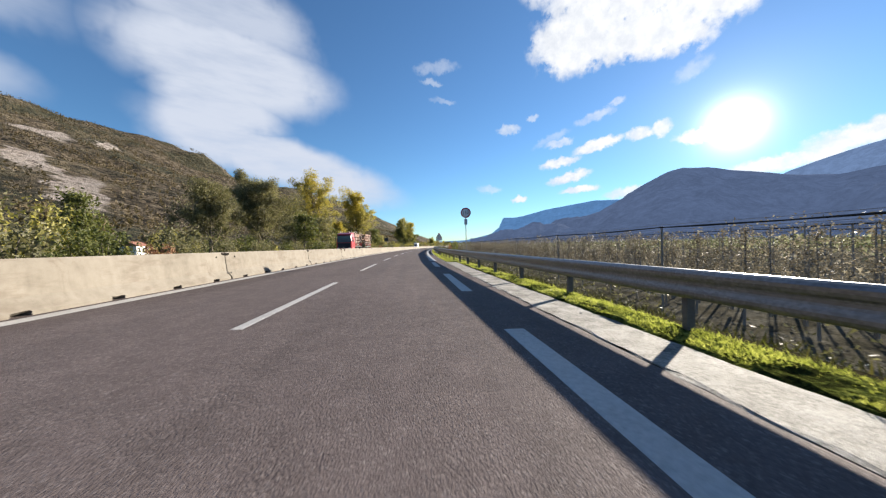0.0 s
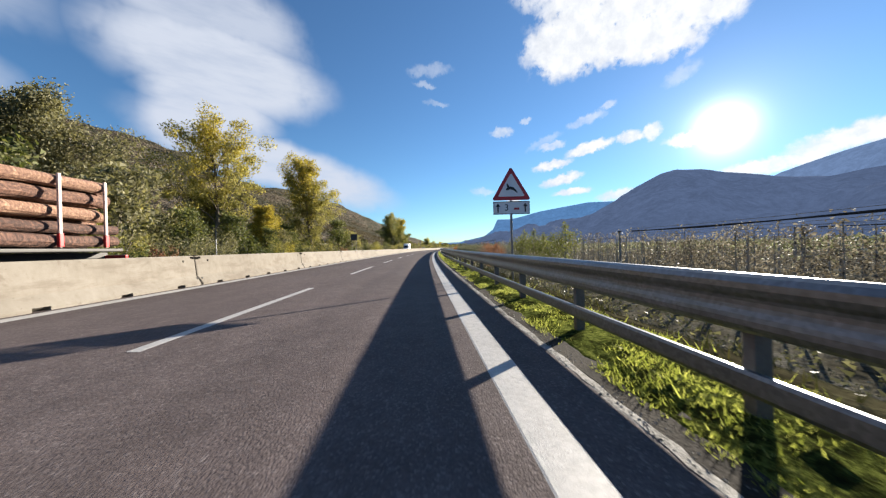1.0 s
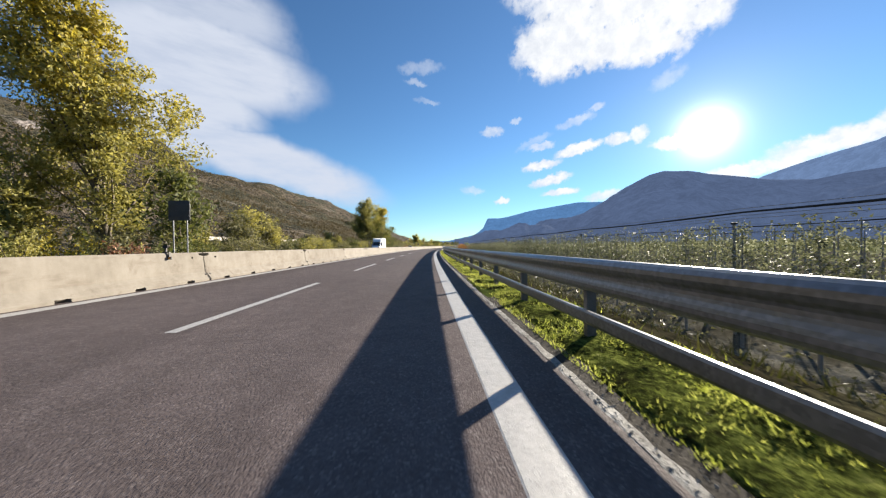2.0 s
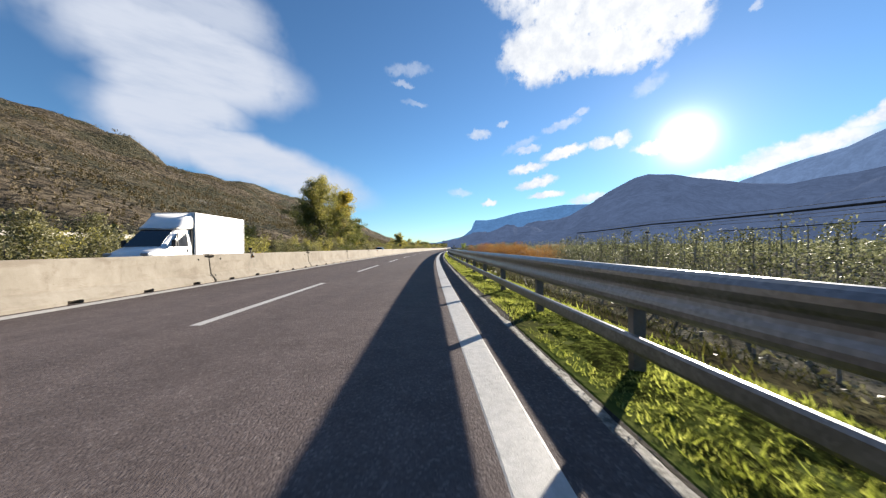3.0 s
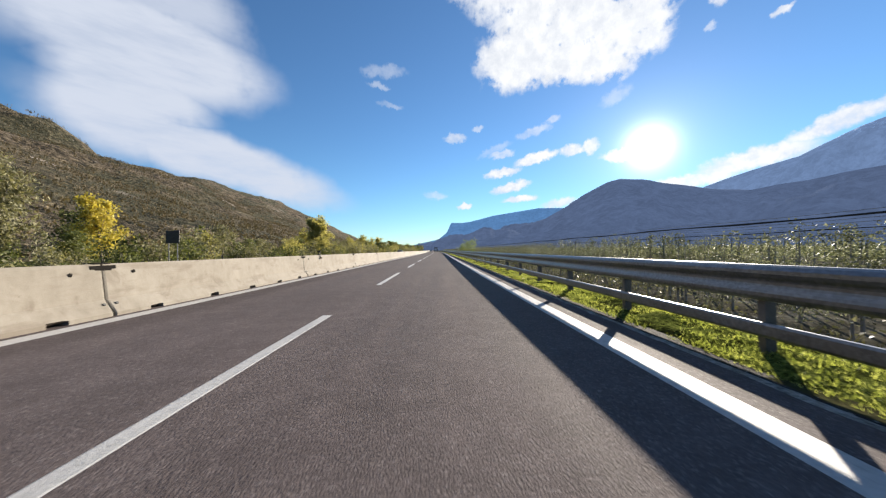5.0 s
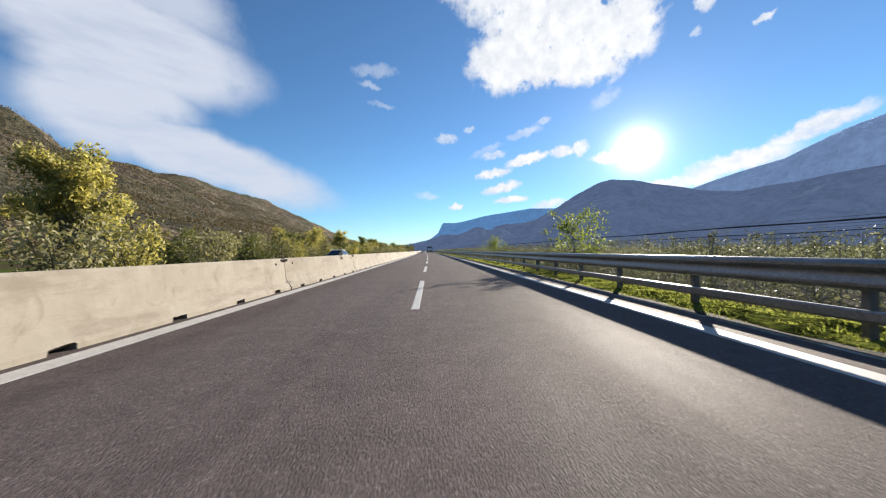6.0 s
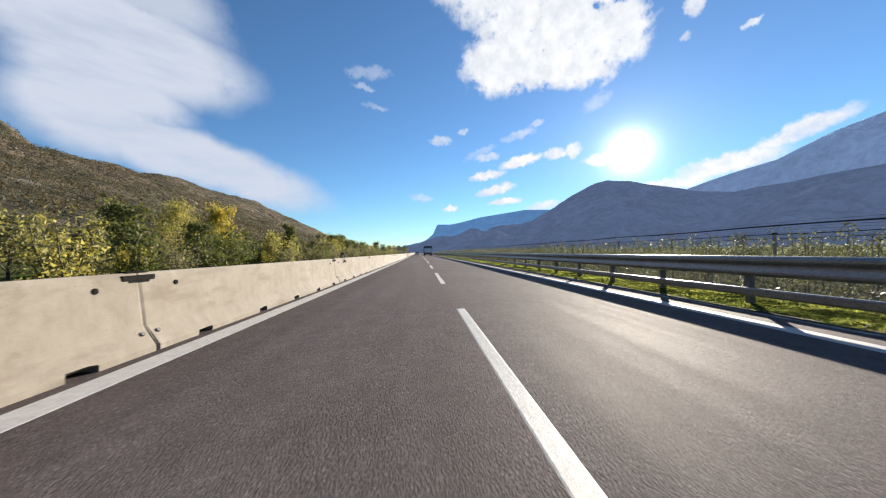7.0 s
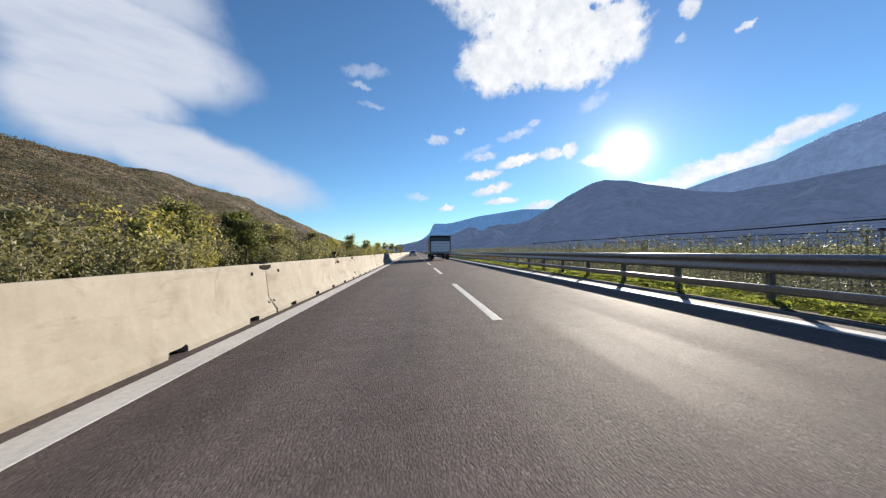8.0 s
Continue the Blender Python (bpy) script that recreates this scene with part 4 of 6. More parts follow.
def spacer_mesh():
    bm = box_bm([((0.058, 0.0, 0.48), (0.03, 0.045, 0.16), 0), ((0.026, 0.0, 0.491), (0.012, 0.024, 0.024), 0.003)])
    me = bpy.data.meshes.new("spacer")
    bm.to_mesh(me)
    bm.free()
    me.materials.append(STEEL)
    return me


POSTS, SPACERS = post_mesh(), spacer_mesh()
# Places where a post stands, and the spacing towards the next one.
POST_MARKS = [(-30.6, 1.9), (15.0, 1.95), (34.55, 2.8), (37.3, 1.7), (49.3, 1.5), (50.8, 1.6), (52.4, 1.62), (66.52, 1.55), (68.1, 1.7), (69.8, 1.7), (119.2, 1.65), (120.86, 1.7), (136.64, 1.52), (138.16, 1.65), (154.9, 1.65), (158.18, 1.62), (173.68, 1.6), (175.28, 1.58),
              (234.07, 1.45), (253.99, 1.44), (272.39, 1.42), (291.92, 1.39), (311.34, 1.38), (470.0, 1.38)]
post_places = []
for (a, gap), (b, _) in zip(POST_MARKS, POST_MARKS[1:]):
    post_places += [float(q) for q in np.linspace(a, b, max(1, round((b - a) / gap)) + 1)[:-1]]
for i in range(0, len(post_places) - 6, 6):
    s0, s1 = post_places[i] - 0.3, post_places[i + 6] - 0.3
    low = s1 > 39.5
    ob = thing("guardrail", "galvanised steel guardrail" + (" with a lower rider rail" if low else " on posts in the grass"), "guardrail", "roadside guardrail lengths")
    sheet("beam", WAVE, s0, s1 + 0.12, 0.004, ob, "")
    if low:
        sheet("lower_rail", [(0.010, 0.238), (-0.010, 0.237), (-0.018, 0.222), (-0.018, 0.160), (-0.012, 0.144), (0.010, 0.140)], max(s0, 39.2), s1 + 0.05, 0.004, ob, "flat lower rail with folded edges")
    for s in post_places[i:i + 6]:
        du, dz = rail_shift(s)
        piece("post", POSTS, ob, "", spot(s, RAIL_U + du, dz))
        piece("spacer", SPACERS, ob, "", spot(s, RAIL_U + du, dz))
    if i % 48 == 0 or s0 < 136.9 < s1:
        s = 136.9 if s0 < 136.9 < s1 else post_places[i + 2] + 0.5
        part("reflector", box_bm([((0.022, 0, 0.491), (0.016, 0.10, 0.045), 0.004)]), AMBER, ob, "small amber reflector plate").matrix_basis = spot(s, RAIL_U, 0.0)

# ---------------------------------------------------------------- signs
def text_mesh(name, body, size, mat, parent, m, extrude=0.002, label=""):
    cu = bpy.data.curves.new(name, "FONT")
    cu.body, cu.size, cu.extrude, cu.align_x, cu.align_y = body, size, extrude, "CENTER", "CENTER"
    tmp = new("tmp_text", cu)
    me = bpy.data.meshes.new_from_object(tmp.evaluated_get(bpy.context.evaluated_depsgraph_get()))
    bpy.data.objects.remove(tmp)
    bpy.data.curves.remove(cu)
    me.materials.clear()
    me.materials.append(mat)
    return piece(name, me, parent, label, m)


FACE = pose(0, 0, 0, 90, 0, 0)      # text and discs turned to face back along the road


def disc(r, depth, y, z, sides=40, r_in=0.0):
    bm = bmesh.new()
    if r_in:
        vs = []
        for yy in (y - depth / 2, y + depth / 2):
            for rad in (r, r_in):
                vs.append([bm.verts.new((rad * math.cos(2 * math.pi * k / sides), yy, z + rad * math.sin(2 * math.pi * k / sides))) for k in range(sides)])
        for a, b in ((0, 1), (1, 3), (3, 2), (2, 0)):
            for k in range(sides):
                bm.faces.new((vs[a][k], vs[a][(k + 1) % sides], vs[b][(k + 1) % sides], vs[b][k]))
        bmesh.ops.recalc_face_normals(bm, faces=bm.faces)
        return bm
    bm.free()
    return cyl_bm(r, depth, Matrix.Translation((0, y, z)) @ pose(0, 0, 0, 90, 0, 0), sides, depth * 0.25)


def prism(points, y0, y1):
    """A flat plate with the outline points (x, z)."""
    bm = bmesh.new()
    a = [bm.verts.new((x, y0, z)) for x, z in points]
    b = [bm.verts.new((x, y1, z)) for x, z in points]
    n = len(points)
    bm.faces.new(a)
    bm.faces.new(b[::-1])
    for i in range(n):
        bm.faces.new((a[i], b[i], b[(i + 1) % n], a[(i + 1) % n]))
    bmesh.ops.recalc_face_normals(bm, faces=bm.faces)
    return bm


def arrow(cx, cz, h, up=True):
    k = 1 if up else -1
    return [(cx + x * h, cz + k * z * h) for x, z in ((-0.07, -0.5), (0.07, -0.5), (0.07, 0.12), (0.26, 0.12), (0.0, 0.5), (-0.26, 0.12), (-0.07, 0.12))]


sign = thing("speed_limit_sign", "round red-rimmed speed limit sign with arrow plate on grey pole", "road sign", m=spot(27.9, 4.12, 0.0, -6))
part("pole", cyl_bm(0.021, 2.95, Matrix.Translation((0, 0.03, 1.075)), 14, 0.003), STEEL, sign)
part("rim", disc(0.245, 0.016, 0.0, 2.33), SIGN_RED, sign, "red rim")
part("face", disc(0.187, 0.010, -0.009, 2.33), SIGN_WHITE, sign, "white disc")
text_mesh("digits", "110", 0.235, SIGN_BLACK, sign, Matrix.Translation((0, -0.016, 2.33)) @ FACE @ Matrix.Diagonal((0.86, 1.15, 1, 1)), 0.002, "black number")
plate = part("arrow_plate", box_bm([((0, 0.0, 1.90), (0.15, 0.012, 0.27), 0.004)]), SIGN_WHITE, sign, "white plate with two black arrows")
part("arrow", prism(arrow(0, 1.965, 0.11), -0.010, -0.006), SIGN_BLACK, plate)
part("arrow", prism(arrow(0, 1.835, 0.11, False), -0.010, -0.006), SIGN_BLACK, plate)
for z in (2.25, 2.42, 1.90):
    part("clamp", box_bm([((0, 0.03, z), (0.08, 0.055, 0.02), 0.003)]), STEEL, sign)


def tri(w, z0, cut=0.03):
    h = w * 0.866
    c = cut
    return [(-w / 2 + c, z0), (w / 2 - c, z0), (w / 2 - c * 0.5, z0 + c * 0.86), (c * 0.5, z0 + h - c * 0.86), (-c * 0.5, z0 + h - c * 0.86), (-w / 2 + c * 0.5, z0 + c * 0.86)]


warn = thing("warning_sign", "red-rimmed triangular warning sign with white plate on thin pole", "road sign", m=spot(55.1, 4.10, -0.338, -4, 1.46))
part("pole", cyl_bm(0.018, 2.25, Matrix.Translation((0.0, 0.03, 0.80)), 12, 0.003), STEEL, warn)
part("rim", prism(tri(0.59, 1.44), -0.008, 0.008), SIGN_RED, warn, "red rim")
part("face", prism(tri(0.41, 1.495, 0.02), -0.014, -0.008), SIGN_WHITE, warn, "white triangle")
symbol = [(-0.085, 1.60), (-0.06, 1.585), (-0.02, 1.605), (0.04, 1.585), (0.085, 1.545), (0.095, 1.555), (0.055, 1.610), (0.03, 1.635), (-0.03, 1.645), (-0.055, 1.69), (-0.07, 1.685), (-0.06, 1.63)]
part("symbol", prism(symbol, -0.019, -0.014), SIGN_BLACK, warn, "plain black slanting symbol")
plate = part("distance_plate", box_bm([((0, 0.0, 1.325), (0.55, 0.014, 0.195), 0.005)]), SIGN_WHITE, warn, "white plate with arrow and figure")
part("plate_border", box_bm([((0, -0.003, 1.418), (0.545, 0.012, 0.010), 0), ((0, -0.003, 1.232), (0.545, 0.012, 0.010), 0), ((-0.268, -0.003, 1.325), (0.010, 0.012, 0.176), 0), ((0.268, -0.003, 1.325), (0.010, 0.012, 0.176), 0)]), SIGN_BLACK, plate)
part("arrow", prism(arrow(-0.205, 1.325, 0.14), -0.012, -0.006), SIGN_BLACK, plate)
part("arrow", prism(arrow(0.205, 1.325, 0.14), -0.012, -0.006), SIGN_BLACK, plate)
text_mesh("figure", "3", 0.14, SIGN_BLACK, plate, Matrix.Translation((-0.075, -0.009, 1.325)) @ FACE)
part("unit_bar", box_bm([((0.075, -0.009, 1.31), (0.08, 0.004, 0.03), 0)]), SIGN_RED, plate, "small red bar")

board = thing("sign_board", "dark back of a road sign on two steel posts", "road sign", m=spot(99.4, -10.3, 0.0, 0))
part("panel", box_bm([((0, 0, 2.62), (1.05, 0.03, 1.0), 0.006)]), SIGN_BACK, board)
for z in (2.35, 2.62, 2.9):
    part("rib", box_bm([((0, -0.03, z), (1.0, 0.03, 0.03), 0.004)]), SIGN_BACK, board)
for x in (-0.34, 0.34):
    part("post", cyl_bm(0.035, 3.2, Matrix.Translation((x, 0.04, 1.4)), 12, 0.004), STEEL, board)
board2 = copy_thing(board, spot(206.0, -11.2, 0.0, 0, 0.6))

marker = thing("marker_pole", "thin yellow marker pole behind the barrier", "pole", m=spot(272.3, -9.3))
part("shaft", cyl_bm(0.018, 1.5, Matrix.Translation((0, 0, 0.62)), 10, 0.004), YELLOW_PAINT, marker)
part("cap", cyl_bm(0.021, 0.12, Matrix.Translation((0, 0, 1.38)), 10, 0.004), WHITE, marker, "white reflective cap")

# ---------------------------------------------------------------- vehicles (built in full-size metres, then set to the place's scale)
VS = 0.612


def shell(sections, mat=None):
    """A closed body lofted over (y, half width bottom, half width top, z bottom, z top, shoulder) stations, with rounded upper edges."""
    bm = bmesh.new()
    rings = []
    for y, wb, wt, z0, z1, sh in sections:
        zs = z0 + (z1 - z0) * sh
        r = min(0.10, (z1 - zs) * 0.5)
        pts = [(-wb * 0.94, z0), (-wb, z0 + 0.08), (-wb, zs), (-wt - (wb - wt) * 0.1, z1 - r), (-wt + r, z1), (wt - r, z1), (wt + (wb - wt) * 0.1, z1 - r), (wb, zs), (wb, z0 + 0.08), (wb * 0.94, z0)]
        rings.append([bm.verts.new((x, y, z)) for x, z in pts])
    k = 10
    for a, b in zip(rings, rings[1:]):
        for j in range(k):
            bm.faces.new((a[j], a[(j + 1) % k], b[(j + 1) % k], b[j]))
    bm.faces.new(rings[0][::-1])
    bm.faces.new(rings[-1])
    bmesh.ops.recalc_face_normals(bm, faces=bm.faces)
    return bm


def quad_plate(pts, thick):
    """A thin pane through four corners."""
    bm = bmesh.new()
    p = [Vector(q) for q in pts]
    nrm = (p[1] - p[0]).cross(p[3] - p[0]).normalized() * thick
    a = [bm.verts.new(q) for q in p]
    b = [bm.verts.new(q + nrm) for q in p]
    bm.faces.new(a[::-1])
    bm.faces.new(b)
    for i in range(4):
        bm.faces.new((a[i], a[(i + 1) % 4], b[(i + 1) % 4], b[i]))
    bmesh.ops.recalc_face_normals(bm, faces=bm.faces)
    return bm


def wheel(parent, x, y, r, w, rim_mat=SILVER):
    side = 1 if x > 0 else -1
    m = Matrix.Translation((x - side * w / 2, y, r)) @ pose(0, 0, 0, 0, 90, 0)
    ty = part("wheel", cyl_bm(r, w, m, 28, 0.05), DARK, parent, "black rubber tyre")
    part("rim", cyl_bm(r * 0.58, w * 0.3, Matrix.Translation((x - side * 0.03, y, r)) @ pose(0, 0, 0, 0, 90, 0), 20, 0.03), rim_mat, ty, "metal rim")
    part("hub", cyl_bm(r * 0.22, w * 0.4, Matrix.Translation((x - side * 0.015, y, r)) @ pose(0, 0, 0, 0, 90, 0), 14, 0.02), GREY, ty)


def log_mesh(length, r, seed):
    rnd = random.Random(seed)
    ts = [k / 9 for k in range(10)]
    pts = [(rnd.uniform(-0.025, 0.025), length * (t - 0.5), rnd.uniform(-0.025, 0.025)) for t in ts]
    v, f = tube_data(pts, [r * (1.05 - 0.16 * t) for t in ts], 12)
    out = []
    for k, p in enumerate(v):
        c = Vector(pts[k // 12])
        d = Vector(p) - c
        out.append(c + d * (1.0 + 0.16 * noise.noise(Vector((d.x * 9 + seed, p[1] * 1.6, d.z * 9))) + rnd.uniform(-0.02, 0.02)))
    return mesh("log", out, f, LOG, mats=[LOG, LOG_END], index=[0] * (len(f) - 2) + [1, 1], smooth=False)


LOGS = [log_mesh(5.0, r, i) for i, r in enumerate((0.20, 0.25, 0.16, 0.29, 0.22))]


def log_stack(parent, y, z0, rows, width, length, seed):
    rnd = random.Random(seed)
    z = z0
    for row in range(rows):
        x = -width / 2
        big = 0.0
        while x < width / 2 - 0.1:
            me = LOGS[rnd.randrange(5)]
            r = (0.20, 0.25, 0.16, 0.29, 0.22)[LOGS.index(me)] * 1.02
            if x + 2 * r > width / 2 + 0.12:
                r0 = (width / 2 - x) / 2
                if r0 < 0.12:
                    break
                me, r = LOGS[2], 0.16
            ln = length * rnd.uniform(0.86, 1.06) / 5.0
            piece("log", me, parent, "" if row or x > -width / 2 else "sawn spruce log with bark",
                  Matrix.Translation((x + r, y + rnd.uniform(-0.18, 0.18), z + r + rnd.uniform(-0.03, 0.03))) @ pose(0, 0, 0, rnd.uniform(-0.8, 0.8), rnd.uniform(0, 360), (0 if rnd.random() < 0.5 else 180)) @ Matrix.Diagonal((1, ln, 1, 1)))
            x += 2 * r
            big = max(big, r)
        z += 2 * max(big, 0.2) * 0.84


def stakes(parent, ys, z0, z1):
    for y in ys:
        for sx in (-1, 1):
            st = part("stake", box_bm([((sx * 1.23, y, (z0 + z1) / 2), (0.07, 0.10, z1 - z0), 0.02)]), STAKE, parent, "pale steel stake with a red foot")
            part("stake_foot", box_bm([((sx * 1.235, y, z0 + 0.24), (0.10, 0.14, 0.44), 0.02)]), RED, st, "red painted foot")


def timber_truck(m):
    """Cab towards -y."""
    t = thing("timber_truck", "red timber truck loaded with stacked spruce logs", "truck", m=m)
    cab = part("cab", shell([(-0.05, 1.16, 1.02, 0.95, 2.55, 0.55), (0.0, 1.22, 1.08, 0.75, 2.95, 0.6), (0.25, 1.24, 1.12, 0.70, 3.35, 0.62), (1.0, 1.25, 1.15, 0.70, 3.52, 0.65), (2.0, 1.25, 1.15, 0.72, 3.52, 0.65), (2.25, 1.24, 1.12, 0.8, 3.42, 0.65)]), RED, t, "red cab")
    part("windscreen", quad_plate([(-1.08, -0.10, 1.92), (1.08, -0.10, 1.92), (1.04, -0.06, 2.96), (-1.04, -0.06, 2.96)], -0.05), GLASS, cab, "dark windscreen")
    for sx in (-1, 1):
        part("side_window", quad_plate([(sx * 1.252, 0.45, 2.05), (sx * 1.252, 1.45, 2.05), (sx * 1.20, 1.40, 2.85), (sx * 1.20, 0.62, 2.85)], sx * 0.02), GLASS, cab, "dark side window")
        part("mirror", box_bm([((sx * 1.42, 0.12, 2.45), (0.16, 0.10, 0.62), 0.04)]), DARK, cab)
        part("headlight", box_bm([((sx * 0.92, -0.09, 0.98), (0.42, 0.06, 0.20), 0.03)]), SILVER, cab, "clear headlight")
        part("step_panel", box_bm([((sx * 1.22, 0.75, 0.62), (0.10, 1.1, 0.42), 0.05)]), SILVER, cab, "silver step panel")
    part("grille", box_bm([((0, -0.085, 1.42), (2.0, 0.06, 0.82), 0.03)]), DARK, cab, "black grille")
    part("bumper", box_bm([((0, -0.03, 0.72), (2.4, 0.28, 0.46), 0.08)]), GREY, cab)
    part("sun_visor", box_bm([((0, -0.10, 3.04), (2.1, 0.30, 0.10), 0.04)]), DARK, cab)
    for x in (-0.6, 0.6):
        part("exhaust_stack", cyl_bm(0.08, 1.1, Matrix.Translation((x, 2.5, 3.4)), 14, 0.02), IRON, t)
    part("chassis", box_bm([((0, 4.9, 1.05), (0.9, 6.6, 0.26), 0.03), ((0, 5.2, 1.28), (2.45, 6.1, 0.14), 0.03)]), IRON, t, "dark steel load bed")
    part("crane", box_bm([((0, 8.55, 2.0), (0.5, 0.45, 2.0), 0.06), ((0.3, 8.7, 3.1), (0.28, 0.9, 0.35), 0.05), ((-0.4, 8.6, 2.6), (0.25, 0.3, 1.5), 0.05)]), DARK, t, "folded black loading crane")
    log_stack(t, 5.1, 1.36, 5, 2.3, 5.2, 3)
    stakes(t, (2.55, 3.6, 6.4, 7.6), 1.36, 3.95)
    part("headboard", box_bm([((0, 2.42, 2.45), (2.4, 0.08, 2.1), 0.02)]), IRON, t)
    for y in (1.15, 5.4, 6.75):
        for x in (-1.24, 1.24):
            wheel(t, x, y, 0.50, 0.32)
    for sx in (-1, 1):
        part("mudguard", box_bm([((sx * 1.08, 1.15, 1.10), (0.36, 1.25, 0.10), 0.05)]), GREY, t)
    return t


def timber_trailer(m):
    t = thing("timber_trailer", "log trailer stacked with bark-covered logs between white stakes", "trailer", m=m)
    part("chassis", box_bm([((0, 3.1, 1.05), (0.9, 7.4, 0.24), 0.03), ((0, 3.4, 1.25), (2.4, 6.4, 0.12), 0.03)]), IRON, t)
    part("drawbar", box_bm([((0, -1.2, 0.85), (0.2, 1.8, 0.16), 0.04)]), IRON, t)
    log_stack(t, 3.4, 1.34, 5, 2.3, 6.0, 11)
    stakes(t, (1.0, 2.6, 4.4, 5.9), 1.34, 3.75)
    for y in (1.2, 5.0, 6.2):
        for x in (-1.22, 1.22):
            wheel(t, x, y, 0.46, 0.32)
    part("tail_beam", box_bm([((0, 6.75, 0.95), (2.4, 0.14, 0.22), 0.03)]), RED, t, "red tail beam")
    return t


def box_van(m):
    """A white van with a box body, cab towards -y."""
    t = thing("box_van", "white box van with a tall cargo body and roof deflector", "van", m=m)
    cab = part("cab", shell([(0.0, 0.86, 0.70, 0.48, 0.92, 0.6), (0.08, 0.95, 0.82, 0.40, 1.06, 0.7), (0.40, 0.99, 0.88, 0.36, 1.20, 0.78), (0.80, 1.0, 0.90, 0.36, 1.34, 0.8), (1.25, 1.0, 0.86, 0.36, 1.76, 0.62), (1.68, 1.0, 0.83, 0.36, 2.14, 0.52), (1.95, 1.0, 0.85, 0.36, 2.26, 0.5), (2.5, 1.0, 0.88, 0.36, 2.30, 0.5)]), WHITE, t, "white van cab", True)
    part("windscreen", quad_plate([(-0.80, 0.82, 1.40), (0.80, 0.82, 1.40), (0.72, 1.66, 2.18), (-0.72, 1.66, 2.18)], -0.03), GLASS, cab, "dark raked windscreen")
    for sx in (-1, 1):
        part("side_window", quad_plate([(sx * 1.025, 1.20, 1.40), (sx * 1.005, 2.22, 1.38), (sx * 0.93, 2.22, 2.02), (sx * 0.92, 1.70, 2.02)], sx * 0.03), GLASS, cab, "dark side window")
        part("window_pillar", quad_plate([(sx * 1.052, 1.52, 1.40), (sx * 1.052, 1.57, 1.40), (sx * 0.965, 1.68, 1.96), (sx * 0.965, 1.63, 1.96)], sx * 0.012), DARK, cab, "black quarter-light pillar")
        part("door_seam", box_bm([((sx * 1.003, 2.34, 1.05), (0.012, 0.014, 1.15), 0), ((sx * 1.003, 1.16, 0.86), (0.012, 0.014, 0.75), 0)]), GREY, cab, "dark door gaps")
        part("mirror", box_bm([((sx * 1.14, 1.22, 1.52), (0.18, 0.12, 0.34), 0.05), ((sx * 1.04, 1.26, 1.42), (0.12, 0.06, 0.06), 0.02)]), DARK, cab)
        part("headlight", box_bm([((sx * 0.78, 0.26, 1.02), (0.36, 0.46, 0.15), 0.06)]), GREY, cab, "smoked clear headlight")
        part("door_handle", box_bm([((sx * 1.012, 2.22, 1.16), (0.03, 0.06, 0.16), 0.012)]), DARK, cab)
    part("bulkhead_gap", box_bm([((0, 2.57, 1.75), (2.02, 0.14, 2.0), 0.01)]), DARK, t, "dark gap between cab and box")
    part("bumper", box_bm([((0, 0.02, 0.48), (1.86, 0.22, 0.28), 0.06)]), DARK, cab)
    part("roof_deflector", shell([(1.62, 0.86, 0.7, 2.18, 2.26, 0.4), (2.0, 0.96, 0.85, 2.22, 2.62, 0.5), (2.55, 1.04, 0.98, 2.26, 3.05, 0.6)]), WHITE, t, "white roof deflector", True)
    part("cargo_box", box_bm([((0, 4.75, 1.93), (2.16, 4.25, 2.36), 0.04)]), WHITE, t, "smooth white cargo box")
    part("edge_trim", box_bm([((sx * 1.08, 2.66, 1.93), (0.05, 0.06, 2.36), 0.01) for sx in (-1, 1)] + [((sx * 1.08, 6.86, 1.93), (0.05, 0.06, 2.36), 0.01) for sx in (-1, 1)]), GREY, t, "grey corner trim")
    part("chassis", box_bm([((0, 4.4, 0.62), (0.9, 4.6, 0.2), 0.02), ((0, 6.9, 0.5), (2.0, 0.1, 0.14), 0.02)]), DARK, t)
    for y in (0.85, 5.3):
        for x in (-0.98, 0.98):
            wheel(t, x, y, 0.34, 0.24)
    return t


